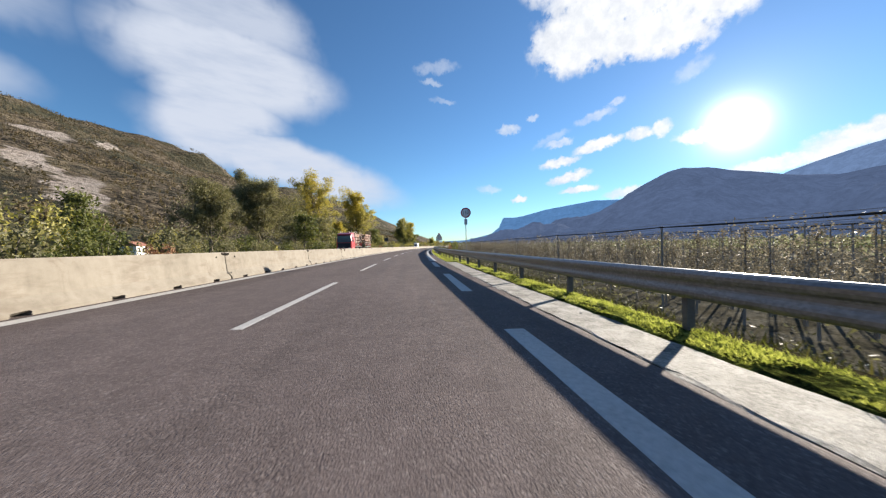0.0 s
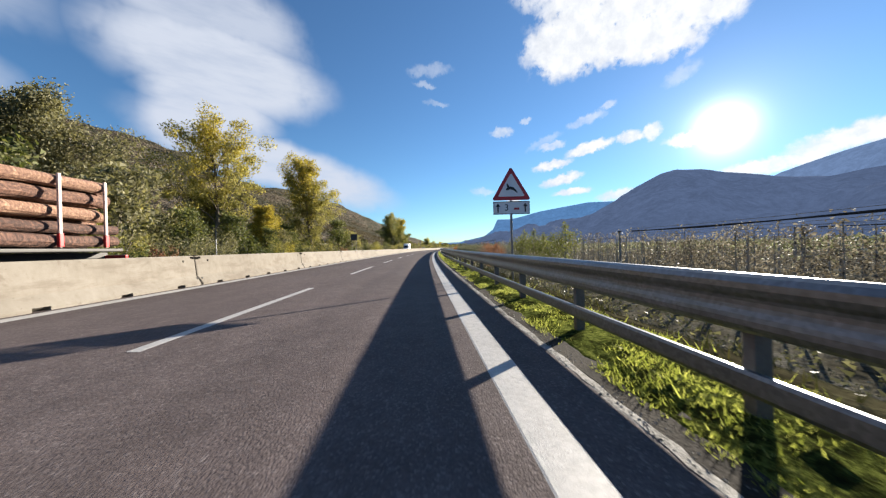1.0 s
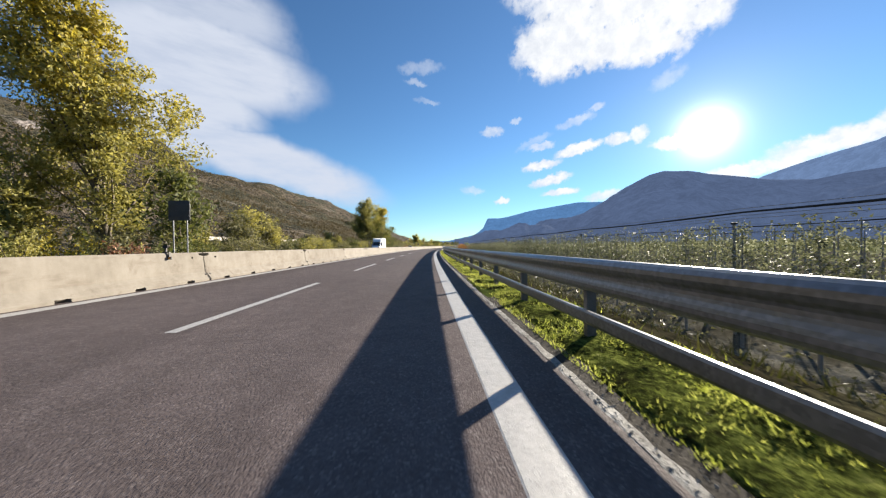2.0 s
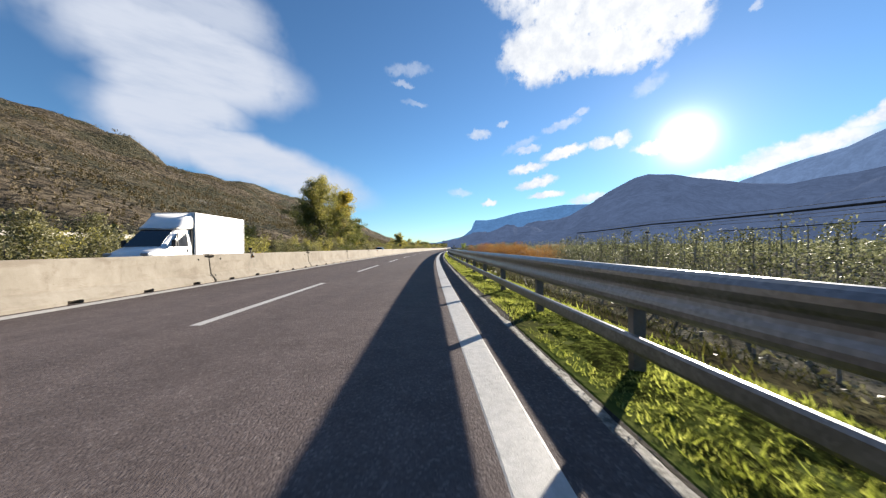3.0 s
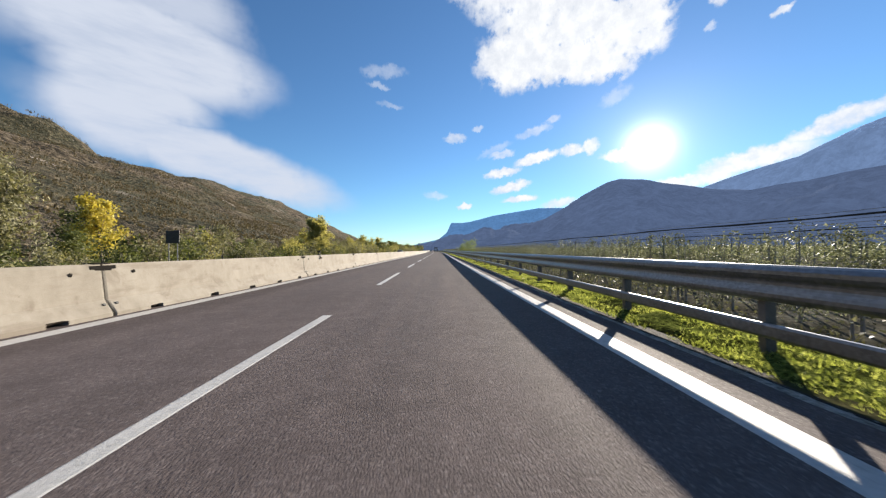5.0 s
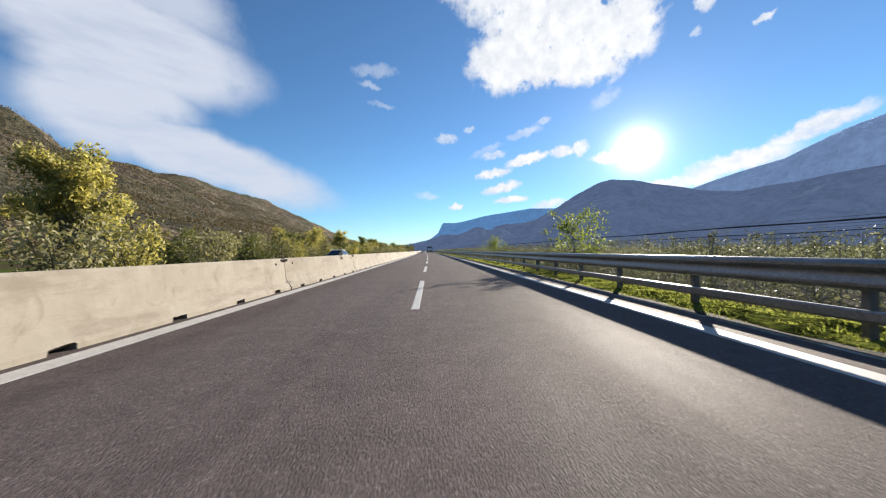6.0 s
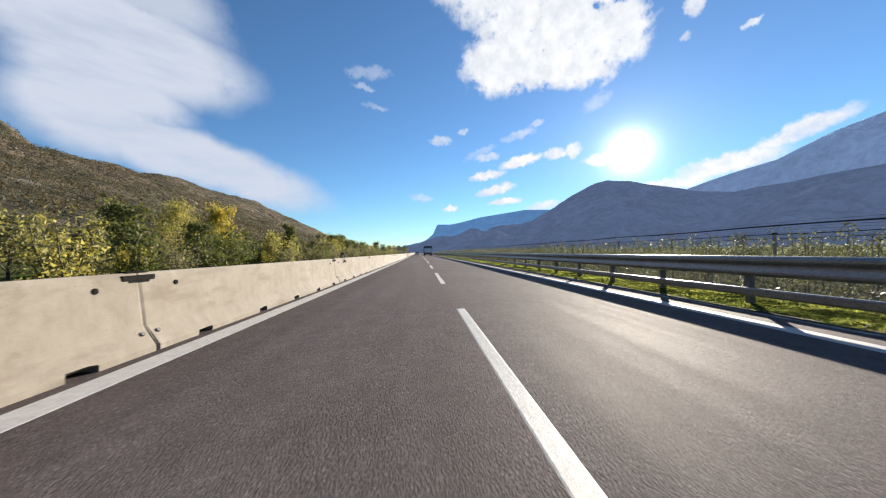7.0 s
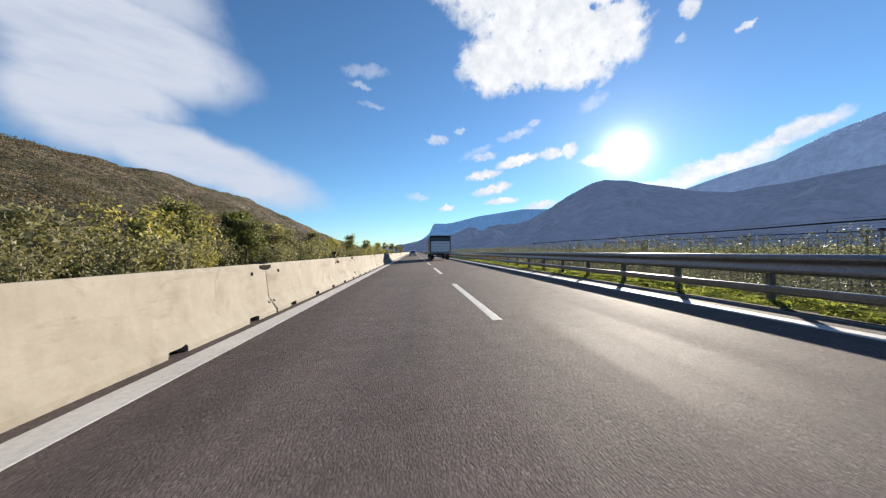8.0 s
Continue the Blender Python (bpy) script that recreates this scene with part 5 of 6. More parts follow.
def car(name, label, m, paint):
    t = thing(name, label, "car", m=m)
    body = part("body", shell([(0.0, 0.72, 0.66, 0.40, 0.66, 0.6), (0.12, 0.82, 0.76, 0.28, 0.74, 0.7), (1.1, 0.89, 0.82, 0.22, 0.92, 0.8), (2.0, 0.90, 0.84, 0.22, 0.96, 0.8), (3.4, 0.90, 0.82, 0.22, 0.98, 0.8), (4.2, 0.84, 0.74, 0.30, 0.94, 0.7), (4.35, 0.74, 0.66, 0.42, 0.80, 0.6)]), paint, t, "painted car body")
    part("cabin", shell([(1.05, 0.78, 0.74, 0.90, 0.94, 0.5), (1.75, 0.78, 0.62, 0.90, 1.38, 0.2), (2.4, 0.78, 0.62, 0.90, 1.46, 0.2), (3.2, 0.78, 0.60, 0.90, 1.40, 0.2), (4.0, 0.76, 0.70, 0.90, 0.97, 0.5)]), GLASS, t, "dark glazed cabin")
    part("roof", shell([(1.80, 0.60, 0.56, 1.36, 1.42, 0.5), (2.4, 0.62, 0.58, 1.40, 1.49, 0.5), (3.15, 0.60, 0.55, 1.36, 1.43, 0.5)]), paint, t)
    for sx in (-1, 1):
        part("headlight", box_bm([((sx * 0.62, 0.07, 0.62), (0.30, 0.12, 0.12), 0.03)]), SILVER, body)
        part("tail_light", box_bm([((sx * 0.66, 4.31, 0.78), (0.24, 0.08, 0.16), 0.02)]), LAMP_RED, body, "red tail light")
        part("mirror", box_bm([((sx * 0.97, 1.45, 1.0), (0.16, 0.10, 0.12), 0.03)]), paint, body)
    part("number_plate", box_bm([((0, 4.37, 0.62), (0.50, 0.02, 0.11), 0.003)]), SIGN_WHITE, body, "plain white plate")
    for y in (0.85, 3.45):
        for x in (-0.90, 0.90):
            wheel(t, x, y, 0.32, 0.21)
    return t


def lorry(m):
    """A box lorry seen from behind; its rear is towards -y."""
    t = thing("lorry", "dark lorry with a pale rear panel driving in the slow lane", "truck", m=m)
    part("cargo_box", box_bm([((0, 3.9, 2.35), (2.5, 7.7, 2.55), 0.04)]), TARP, t, "dark tarpaulin sides")
    part("rear_panel", box_bm([((0, 0.02, 2.05), (2.3, 0.06, 1.55), 0.02)]), WHITE, t, "pale roller rear door")
    part("rear_frame", box_bm([((-1.2, 0.0, 2.35), (0.12, 0.10, 2.55), 0.02), ((1.2, 0.0, 2.35), (0.12, 0.10, 2.55), 0.02), ((0, 0.0, 3.5), (2.5, 0.12, 0.28), 0.03), ((0, 0, 2.88), (2.3, 0.08, 0.08), 0.01)]), DARK, t, "dark door frame")
    for z in (1.65, 2.05, 2.45):
        part("door_rib", box_bm([((0, -0.02, z), (2.2, 0.02, 0.03), 0.004)]), GREY, t)
    part("chassis", box_bm([((0, 4.0, 0.85), (0.9, 8.0, 0.25), 0.03), ((0, 0.1, 0.60), (2.3, 0.12, 0.16), 0.03)]), DARK, t)
    part("tail_lift", box_bm([((0, -0.04, 1.12), (2.45, 0.10, 0.22), 0.02)]), GREY, t)
    part("cab", shell([(7.9, 1.2, 1.1, 0.8, 3.0, 0.6), (9.6, 1.2, 1.05, 0.7, 3.0, 0.6), (9.9, 1.15, 0.95, 0.8, 2.6, 0.6)]), GREY, t)
    for sx in (-1, 1):
        part("tail_light", box_bm([((sx * 0.98, 0.02, 0.82), (0.36, 0.08, 0.14), 0.02)]), LAMP_RED, t, "red tail light")
        part("mud_flap", box_bm([((sx * 0.95, 1.2, 0.45), (0.5, 0.03, 0.5), 0.005)]), DARK, t)
    for y in (2.0, 8.6):
        for x in (-1.18, 1.18):
            wheel(t, x, y, 0.48, 0.34)
    return t


timber_truck(spot(45.2, -5.75, 0.0, 0, VS))
timber_trailer(spot(52.2, -5.75, 0.0, 0, VS))
box_van(spot(126.1, -5.7, 0.0, 0, VS))
car("passing_car", "grey hatchback with a dark glass cabin", spot(160.0, -5.9, 0.0, 0, VS), GREY)
car("parked_car", "dark blue-grey car far along the opposite lane", spot(248.4, -5.8, 0.0, 0, VS), GREY)
lorry(spot(331.6, 1.22, 0.0, 0, VS * 0.9) @ Matrix.Diagonal((1.18, 1.0, 0.97, 1.0)))
car("car_ahead", "silver car driving ahead in the fast lane", spot(357.0, -1.0, 0.0, 0, VS) @ pose(0, 4.35, 0, 0, 0, 180), SILVER)
car("distant_car", "dark car far ahead in the fast lane", spot(388.0, -1.1, 0.0, 0, VS) @ pose(0, 4.35, 0, 0, 0, 180), GREY)

# ---------------------------------------------------------------- plants
rng = np.random.default_rng(7)


def leaf_tris(centres, size, flat=0.0, slim=0.62):
    """Small pointed leaves at the centres, turned at random; flat pushes them level."""
    n = len(centres)
    c = np.asarray(centres, dtype=float)
    a = rng.normal(size=(n, 3))
    a[:, 2] *= 1 - flat
    a /= np.linalg.norm(a, axis=1)[:, None]
    b = rng.normal(size=(n, 3))
    b -= (b * a).sum(1)[:, None] * a
    b /= np.linalg.norm(b, axis=1)[:, None]
    k = (size * rng.uniform(0.6, 1.35, n))[:, None]
    v = np.stack([c - a * k + b * k * slim, c - a * k - b * k * slim, c + a * k], 1).reshape(-1, 3)
    return v, np.arange(3 * n).reshape(-1, 3)


def clump_points(centre, radius, n, shell_bias=0.5):
    d = rng.normal(size=(n, 3))
    d /= np.linalg.norm(d, axis=1)[:, None]
    r = rng.uniform(0, 1, n) ** (1 / (1 + 2 * shell_bias))
    return np.asarray(centre) + d * r[:, None] * np.asarray(radius)


def array_mesh(name, v, f, mat):
    me = bpy.data.meshes.new(name)
    me.from_pydata(v.tolist() if hasattr(v, "tolist") else v, [], f.tolist() if hasattr(f, "tolist") else f)
    me.materials.append(mat)
    return me


def limb(start, way, length, r0, bend, steps=5):
    p = np.array(start, dtype=float)
    d = np.array(way, dtype=float)
    d /= np.linalg.norm(d)
    pts = [p.copy()]
    for i in range(steps):
        d = d + rng.normal(size=3) * bend + np.array([0, 0, 0.05])
        d /= np.linalg.norm(d)
        p = p + d * length / steps
        pts.append(p.copy())
    return pts, [r0 * (1 - 0.82 * i / steps) for i in range(steps + 1)]


def tree_parts(height, trunk_r, spread, crown_base, limbs, upright, leaf, count, clump, bare_top=0.0):
    """Trunk with limbs, and leaf positions in clumps along the limbs."""
    wood, leaves = [], []
    trunk, rad = limb((0, 0, -0.3), (0, 0, 1), height * 0.9, trunk_r, 0.05, 8)
    wood.append(tube_data(trunk, [max(r, 0.012) for r in rad], 9))
    tips = []
    for i in range(limbs):
        q = crown_base + (0.95 - crown_base) * (i + rng.uniform(0, 0.8)) / limbs
        k = min(len(trunk) - 2, int(q * (len(trunk) - 1)))
        w = q * (len(trunk) - 1) - k
        base = trunk[k] * (1 - w) + trunk[k + 1] * w
        ang = i * 2.4 + rng.uniform(-0.4, 0.4)
        reach = spread * (1.05 - 0.75 * max(0.0, (q - crown_base) / (1 - crown_base)) ** 1.4) * rng.uniform(0.75, 1.15)
        way = (math.cos(ang), math.sin(ang), upright * rng.uniform(0.7, 1.3))
        ln = reach * math.sqrt(1 + upright ** 2) * 0.8
        pts, rr = limb(base, way, ln, trunk_r * 0.36 * (1.1 - q * 0.6), 0.16)
        wood.append(tube_data(pts, [max(r, 0.008) for r in rr], 4))
        for j in (2, 3, 4, 5):
            tips.append((pts[j], q))
        for _ in range(2):
            j = rng.integers(2, 5)
            d2 = rng.normal(size=3) + np.array([0, 0, 0.6])
            p2, r2 = limb(pts[j], d2, ln * 0.45, rr[j] * 0.6, 0.2, 4)
            wood.append(tube_data(p2, [max(r, 0.006) for r in r2], 3))
            tips += [(p2[2], q), (p2[4], q)]
    tips.append((trunk[-1], 1.0))
    per = max(6, count // len(tips))
    for p, q in tips:
        n = int(per * rng.uniform(0.4, 1.5) * (1 - bare_top * max(0.0, (p[2] / height - 0.55) / 0.45)))
        r = clump * rng.uniform(0.6, 1.25)
        if n > 2:
            leaves.append(clump_points(p, (r, r, r * 0.8), n))
    return merge(wood), leaf_tris(np.concatenate(leaves), leaf)


def make_tree(label, m, mat, group="roadside trees", name="tree", second=None, **spec):
    ob = thing(name, label, "tree", group, m=m)
    (wv, wf), (lv, lf) = tree_parts(**spec)
    piece("trunk", mesh("trunk", wv, wf, BARK, smooth=True), ob, "grey-brown trunk and limbs")
    if second is None:
        piece("crown", array_mesh("crown", lv, lf, mat), ob)
    else:
        side = np.asarray(lv).reshape(-1, 3, 3).mean(1)
        level = side[:, 2] / side[:, 2].max() + 0.10 * np.sin(side[:, 0] * 1.3 + 1.0) + 0.08 * np.cos(side[:, 1] * 1.7)
        pick = level + 0.16 * rng.normal(size=len(side)) > second[1]
        allq = np.asarray(lv).reshape(-1, 3, 3)
        for tris, mt, lab in ((allq[~pick], mat, ""), (allq[pick], second[0], "leaves turned yellow")):
            if len(tris):
                piece("crown", array_mesh("crown", tris.reshape(-1, 3), np.arange(3 * len(tris)).reshape(-1, 3), mt), ob, lab)
    return ob


def bush_parts(w, h, leaf, count):
    wood, leaves = [], []
    stems = 7
    for i in range(stems):
        ang = i * 2.4
        pts, rr = limb((0.08 * math.cos(ang), 0.08 * math.sin(ang), -0.15), (math.cos(ang) * 0.5 * w / h, math.sin(ang) * 0.5 * w / h, 1.0), h * rng.uniform(0.75, 1.05), 0.03, 0.14, 5)
        wood.append(tube_data(pts, [max(r, 0.005) for r in rr], 5))
        for j in range(1, 6):
            r = w * 0.24 * rng.uniform(0.6, 1.2)
            leaves.append(clump_points(pts[j], (r, r, r), int(count / (stems * 5) * rng.uniform(0.5, 1.5))))
    return merge(wood), leaf_tris(np.concatenate(leaves), leaf)


def make_bush(name, label, mat, w, h, leaf, count, group):
    ob = thing(name, label, "shrub", group)
    (wv, wf), (lv, lf) = bush_parts(w, h, leaf, count)
    piece("branchwork", mesh("branchwork", wv, wf, BARK), ob)
    piece("foliage", array_mesh("foliage", lv, lf, mat), ob)
    return ob


# ---- tall trees beyond the opposite carriageway
POPLAR = dict(trunk_r=0.30, crown_base=0.06, upright=1.5, leaf=0.118, clump=1.2)
make_tree("tall poplar with thinning yellow-green autumn leaves", spot(91.8, -26.4, -0.2), LIME, second=(YELLOW, 0.62), height=19.0, spread=7.6, limbs=28, count=42000, bare_top=0.6, **POPLAR)
make_tree("tall poplar with yellowing leaves and a thin crown", spot(105.0, -19.4, -0.2), LIME, second=(YELLOW, 0.66), height=16.8, spread=5.6, limbs=26, count=40000, bare_top=0.45, **POPLAR)
make_tree("broad olive-green willow at the roadside", spot(75.8, -30.0, -0.2), OLIVE, height=14.0, spread=8.0, limbs=22, count=58000, trunk_r=0.34, crown_base=0.10, upright=0.9, leaf=0.115, clump=1.5)
make_tree("broad olive-green willow at the roadside", spot(66.0, -33.0, -0.2), OLIVE, height=12.0, spread=6.0, limbs=13, count=26000, trunk_r=0.3, crown_base=0.10, upright=0.9, leaf=0.12, clump=1.6)
make_tree("poplar with green lower leaves and golden top", spot(183.0, -22.8, -0.2), GREEN, second=(LIME, 0.5), height=15.8, spread=6.6, limbs=30, count=60000, bare_top=0.35, trunk_r=0.30, crown_base=0.04, upright=1.2, leaf=0.105, clump=1.25)
make_tree("poplar with yellowing lime leaves beside a taller one", spot(190.8, -23.5, -0.2), OLIVE, second=(YELLOW, 0.52), height=14.6, spread=4.8, limbs=26, count=46000, bare_top=0.1, trunk_r=0.26, crown_base=0.05, upright=1.3, leaf=0.11, clump=1.15)
make_tree("yellow-green poplar in a roadside clump", spot(95.5, -29.5, -0.2), OLIVE, second=(LIME, 0.5), height=9.5, spread=4.0, limbs=13, count=15000, trunk_r=0.2, crown_base=0.1, upright=1.2, leaf=0.15, clump=1.1)
make_tree("dark green tree behind the roadside scrub", spot(196.5, -24.5, -0.2), GREEN, height=9.4, spread=5.6, limbs=20, count=28000, trunk_r=0.2, crown_base=0.04, upright=1.0, leaf=0.10, clump=1.1)
make_tree("dark green tree behind the roadside scrub", spot(202.5, -24.0, -0.2), GREEN, height=8.4, spread=5.0, limbs=18, count=22000, trunk_r=0.2, crown_base=0.04, upright=1.0, leaf=0.10, clump=1.1)
make_tree("olive-grey willow shrub beside the dark trees", spot(208.5, -24.5, -0.2), OLIVE, height=6.6, spread=4.0, limbs=16, count=13000, trunk_r=0.14, crown_base=0.03, upright=1.1, leaf=0.085, clump=0.8)
make_tree("young poplar with yellow-green leaves", spot(248.0, -21.0, -0.2), LIME, height=7.0, spread=2.8, limbs=13, count=13000, trunk_r=0.14, crown_base=0.08, upright=1.5, leaf=0.11, clump=0.75)
make_tree("yellow-green birch in the roadside belt", spot(300.5, -24.0, -0.2), LIME, height=6.6, spread=2.8, limbs=12, count=9000, trunk_r=0.13, crown_base=0.06, upright=1.5, leaf=0.075, clump=0.8)
make_tree("yellow autumn birch in the roadside belt", spot(297.1, -17.8, -0.2), LIME, second=(YELLOW, 0.45), height=5.7, spread=1.8, limbs=12, count=7000, trunk_r=0.11, crown_base=0.06, upright=1.8, leaf=0.072, clump=0.6)
make_tree("dark conifer-like tree in the roadside belt", spot(304.5, -14.8, -0.2), GREEN, height=5.3, spread=1.3, limbs=18, count=4500, trunk_r=0.10, crown_base=0.05, upright=0.5, leaf=0.09, clump=0.5)
make_tree("dark green tree in the roadside belt", spot(338.0, -17.5, -0.2), GREEN, height=5.4, spread=2.6, limbs=12, count=5000, trunk_r=0.14, crown_base=0.06, upright=1.0, leaf=0.11, clump=0.8)
make_tree("small yellow autumn tree", spot(219.0, -27.9, -0.2), YELLOW, height=6.3, spread=1.9, limbs=12, count=3500, trunk_r=0.12, crown_base=0.08, upright=1.5, leaf=0.13, clump=0.7)
make_tree("leafy green sapling behind the guardrail", spot(241.7, 6.3, -0.9, 0, 1.0, False), SAPLING, height=3.3, spread=1.5, limbs=11, count=1700, trunk_r=0.04, crown_base=0.30, upright=1.2, leaf=0.055, clump=0.42)
make_tree("leafy green sapling behind the guardrail", spot(260.2, 6.5, -0.9, 0, 1.0, False), SAPLING, height=3.0, spread=1.4, limbs=11, count=1400, trunk_r=0.04, crown_base=0.30, upright=1.2, leaf=0.055, clump=0.42)

make_tree("round bright yellow autumn tree", spot(94.8, -21.8, -0.2), YELLOW, height=7.3, spread=3.2, limbs=14, count=24000, trunk_r=0.16, crown_base=0.05, upright=1.0, leaf=0.10, clump=1.0)

# ---- more trees of the belt, as copies
belt = [
    make_tree("olive-green young tree of the roadside belt", spot(340.0, -15.0, -0.2), OLIVE, height=4.2, spread=2.0, limbs=11, count=2300, trunk_r=0.10, crown_base=0.06, upright=1.2, leaf=0.097, clump=0.7),
    make_tree("yellow-green young tree of the roadside belt", spot(348.0, -18.0, -0.2), LIME, height=4.8, spread=1.7, limbs=11, count=2300, trunk_r=0.10, crown_base=0.06, upright=1.6, leaf=0.097, clump=0.65),
    make_tree("dark green young tree of the roadside belt", spot(356.0, -16.0, -0.2), GREEN, height=4.6, spread=2.0, limbs=11, count=2300, trunk_r=0.10, crown_base=0.06, upright=1.1, leaf=0.097, clump=0.7),
]
rnd = random.Random(21)
BELT_NEAR = [
    (230, -25, 0, 1.1), (238, -19, 2, 0.75), (256, -17, 0, 0.7), (262, -22, 0, 0.7), (268, -16, 2, 0.6), (274, -20, 0, 0.95), (280, -23, 1, 1.15), (286, -18, 0, 0.85),
    (291, -21, 2, 1.05), (309, -19, 0, 0.7), (314, -23, 0, 0.8), (320, -16, 0, 0.75), (333, -21, 1, 0.9), (345, -22, 0, 1.0), (362, -14, 1, 0.75), (371, -17, 0, 1.0),
    (380, -15, 2, 1.2), (392, -18, 1, 1.0),
]
BELT_FAR = [
    (404, -15, 2, 0.9), (418, -17, 0, 1.3), (436, -15, 1, 1.1), (455, -17, 2, 1.3), (480, -16, 0, 1.5), (505, -14, 2, 1.2), (540, -16, 2, 1.7), (585, -15, 0, 1.6),
    (640, -17, 2, 2.0), (710, -16, 0, 2.0), (800, -18, 2, 2.4), (330, -17, 2, 1.15), (334, -20, 0, 1.35), (337, -16, 2, 1.0), (342, -19, 2, 1.3), (347, -16, 0, 1.0),
    (311, -16, 0, 0.7), (266, -19, 0, 0.8),
]
BELT_BEHIND = [
    (271, -22, 0, 0.95), (277, -17, 1, 1.0), (284, -15, 2, 0.9), (40, -34, 0, 1.6), (52, -38, 2, 1.8), (30, -30, 1, 1.3), (12, -33, 0, 1.5), (118, -26, 0, 1.2),
    (126, -30, 2, 1.2), (140, -34, 1, 1.1), (153, -36, 0, 1.3), (172, -31, 1, 1.2), (210, -30, 0, 1.2), (225, -36, 2, 1.4),
]
for s, u, k, size in BELT_NEAR + BELT_FAR + BELT_BEHIND:
    copy_thing(belt[k], spot(s, u, -0.25, rnd.uniform(0, 360), size))
for s0, s1, step, lo, hi in ((62, 118, 2.8, 0.9, 1.5), (118, 236, 5.0, 0.5, 0.8), (236, 345, 3.4, 0.6, 0.95)):
    s = s0
    while s < s1:
        copy_thing(belt[rnd.choices((0, 1, 2), (5, 3, 3))[0]], spot(s, -14.5 - rnd.uniform(0, 9.0), -0.3, rnd.uniform(0, 360), rnd.uniform(lo, hi)))
        s += step * rnd.uniform(0.7, 1.3)

for k in range(22):
    copy_thing(belt[(0, 2, 0, 1)[k % 4]], spot(165.0 + 2.7 * k, -65.0 + rnd.uniform(-1.5, 1.5), -0.4, rnd.uniform(0, 360), rnd.uniform(0.78, 0.98), False))

# ---- shrubs along the opposite verge
shrubs = [
    make_bush("shrub", "dense olive-green roadside shrub", OLIVE, 1.9, 1.7, 0.058, 1400, "roadside shrubs"),
    make_bush("shrub", "green leafy roadside shrub", GREEN, 1.8, 1.6, 0.058, 1400, "roadside shrubs"),
    make_bush("shrub", "yellow-green roadside shrub in autumn leaf", LIME, 1.7, 1.8, 0.058, 1300, "roadside shrubs"),
    make_bush("shrub", "bright yellow autumn shrub", YELLOW, 1.8, 1.9, 0.058, 1300, "roadside shrubs"),
    make_bush("shrub", "russet roadside shrub in autumn leaf", RUSSET, 1.6, 1.3, 0.075, 900, "roadside shrubs"),
]
shrubs[0].matrix_basis = spot(60.0, -12.6, -0.15)
shrubs[1].matrix_basis = spot(62.5, -13.4, -0.15)
shrubs[2].matrix_basis = spot(65.0, -12.8, -0.15)
shrubs[3].matrix_basis = spot(88.0, -15.5, -0.15)
shrubs[4].matrix_basis = spot(68.0, -13.5, -0.15)
rnd = random.Random(5)
s = -10.0
while s < 470.0:
    tall = 1.0 if s < 235 else 1.3
    k = rnd.choices((0, 1, 2, 4), (7, 4, 3, 0.4))[0]
    copy_thing(shrubs[k], spot(s, -10.6 - rnd.uniform(0, 3.0), -0.15, rnd.uniform(0, 360), tall * rnd.uniform(0.7, 1.2)))
    if rnd.random() < 0.55:
        k = rnd.choices((0, 1, 2), (5, 4, 3))[0]
        copy_thing(shrubs[k], spot(s + 0.7, -14.5 - rnd.uniform(0, 5.0), -0.2, rnd.uniform(0, 360), tall * rnd.uniform(1.1, 1.8)))
    s += rnd.uniform(2.5, 3.8)
for s, u, size in ((100.0, -17.0, 1.3), (297.0, -13.6, 0.9), (281.0, -12.4, 0.9), (38.0, -36.0, 1.3)):
    copy_thing(shrubs[3], spot(s, u, -0.25, rnd.uniform(0, 360), size))

# ---- orchard below the road: first rows tree by tree, the rows behind as one mass
def orchard_tree(label, mat, h=2.0, count=2400, leaf=0.0215):
    ob = thing("orchard_tree", label, "tree", "orchard trees")
    wood, leaves = [], []
    trunk, rad = limb((0, 0, -0.1), (0, 0, 1), h * 0.95, 0.028, 0.018, 4)
    wood.append(tube_data(trunk, [max(r, 0.008) for r in rad], 5))
    for i in range(9):
        q = 0.30 + 0.63 * i / 9
        base = trunk[0] + (trunk[-1] - trunk[0]) * q
        ang = i * 2.4
        pts, rr = limb(base, (math.cos(ang), math.sin(ang), 0.5), 0.58 * (1.1 - 0.55 * q), 0.014, 0.2, 2)
        wood.append(tube_data(pts, [max(r, 0.004) for r in rr], 3))
        for p in pts[1:]:
            leaves.append(clump_points(p, (0.34, 0.34, 0.22), int(count / 18 * rng.uniform(0.5, 1.5))))
    leaves.append(clump_points(trunk[-1], (0.12, 0.12, 0.2), count // 18))
    wv, wf = merge(wood)
    piece("trunk", mesh("trunk", wv, wf, POLE_WOOD), ob)
    lv, lf = leaf_tris(np.concatenate(leaves), leaf)
    piece("crown", array_mesh("crown", lv, lf, mat), ob)
    return ob


FIELD = -1.02
kinds = {
    "orchard": [orchard_tree("slender apple tree with dull green leaves", ORCHARD), orchard_tree("slender apple tree with thinning leaves", ORCHARD, 1.9, 2100)],
    "dry": [orchard_tree("slender apple tree with dry grey-brown leaves", ORCHARD_DRY), orchard_tree("slender apple tree with sparse dry leaves", ORCHARD_DRY, 1.9, 1900)],
    "green": [orchard_tree("bright green young orchard tree", GREEN, 2.2, 2600)],
    "russet": [orchard_tree("orchard tree with red-brown autumn leaves", RUSSET, 1.9, 2200, 0.022)],
    "orange": [orchard_tree("orchard tree with orange autumn leaves", ORANGE, 1.8, 2200, 0.022)],
}
for i, ob in enumerate(o for row in kinds.values() for o in row):
    ob.matrix_basis = spot(330.0 + 1.3 * i, 7.0, FIELD, 0, 1.0, False)


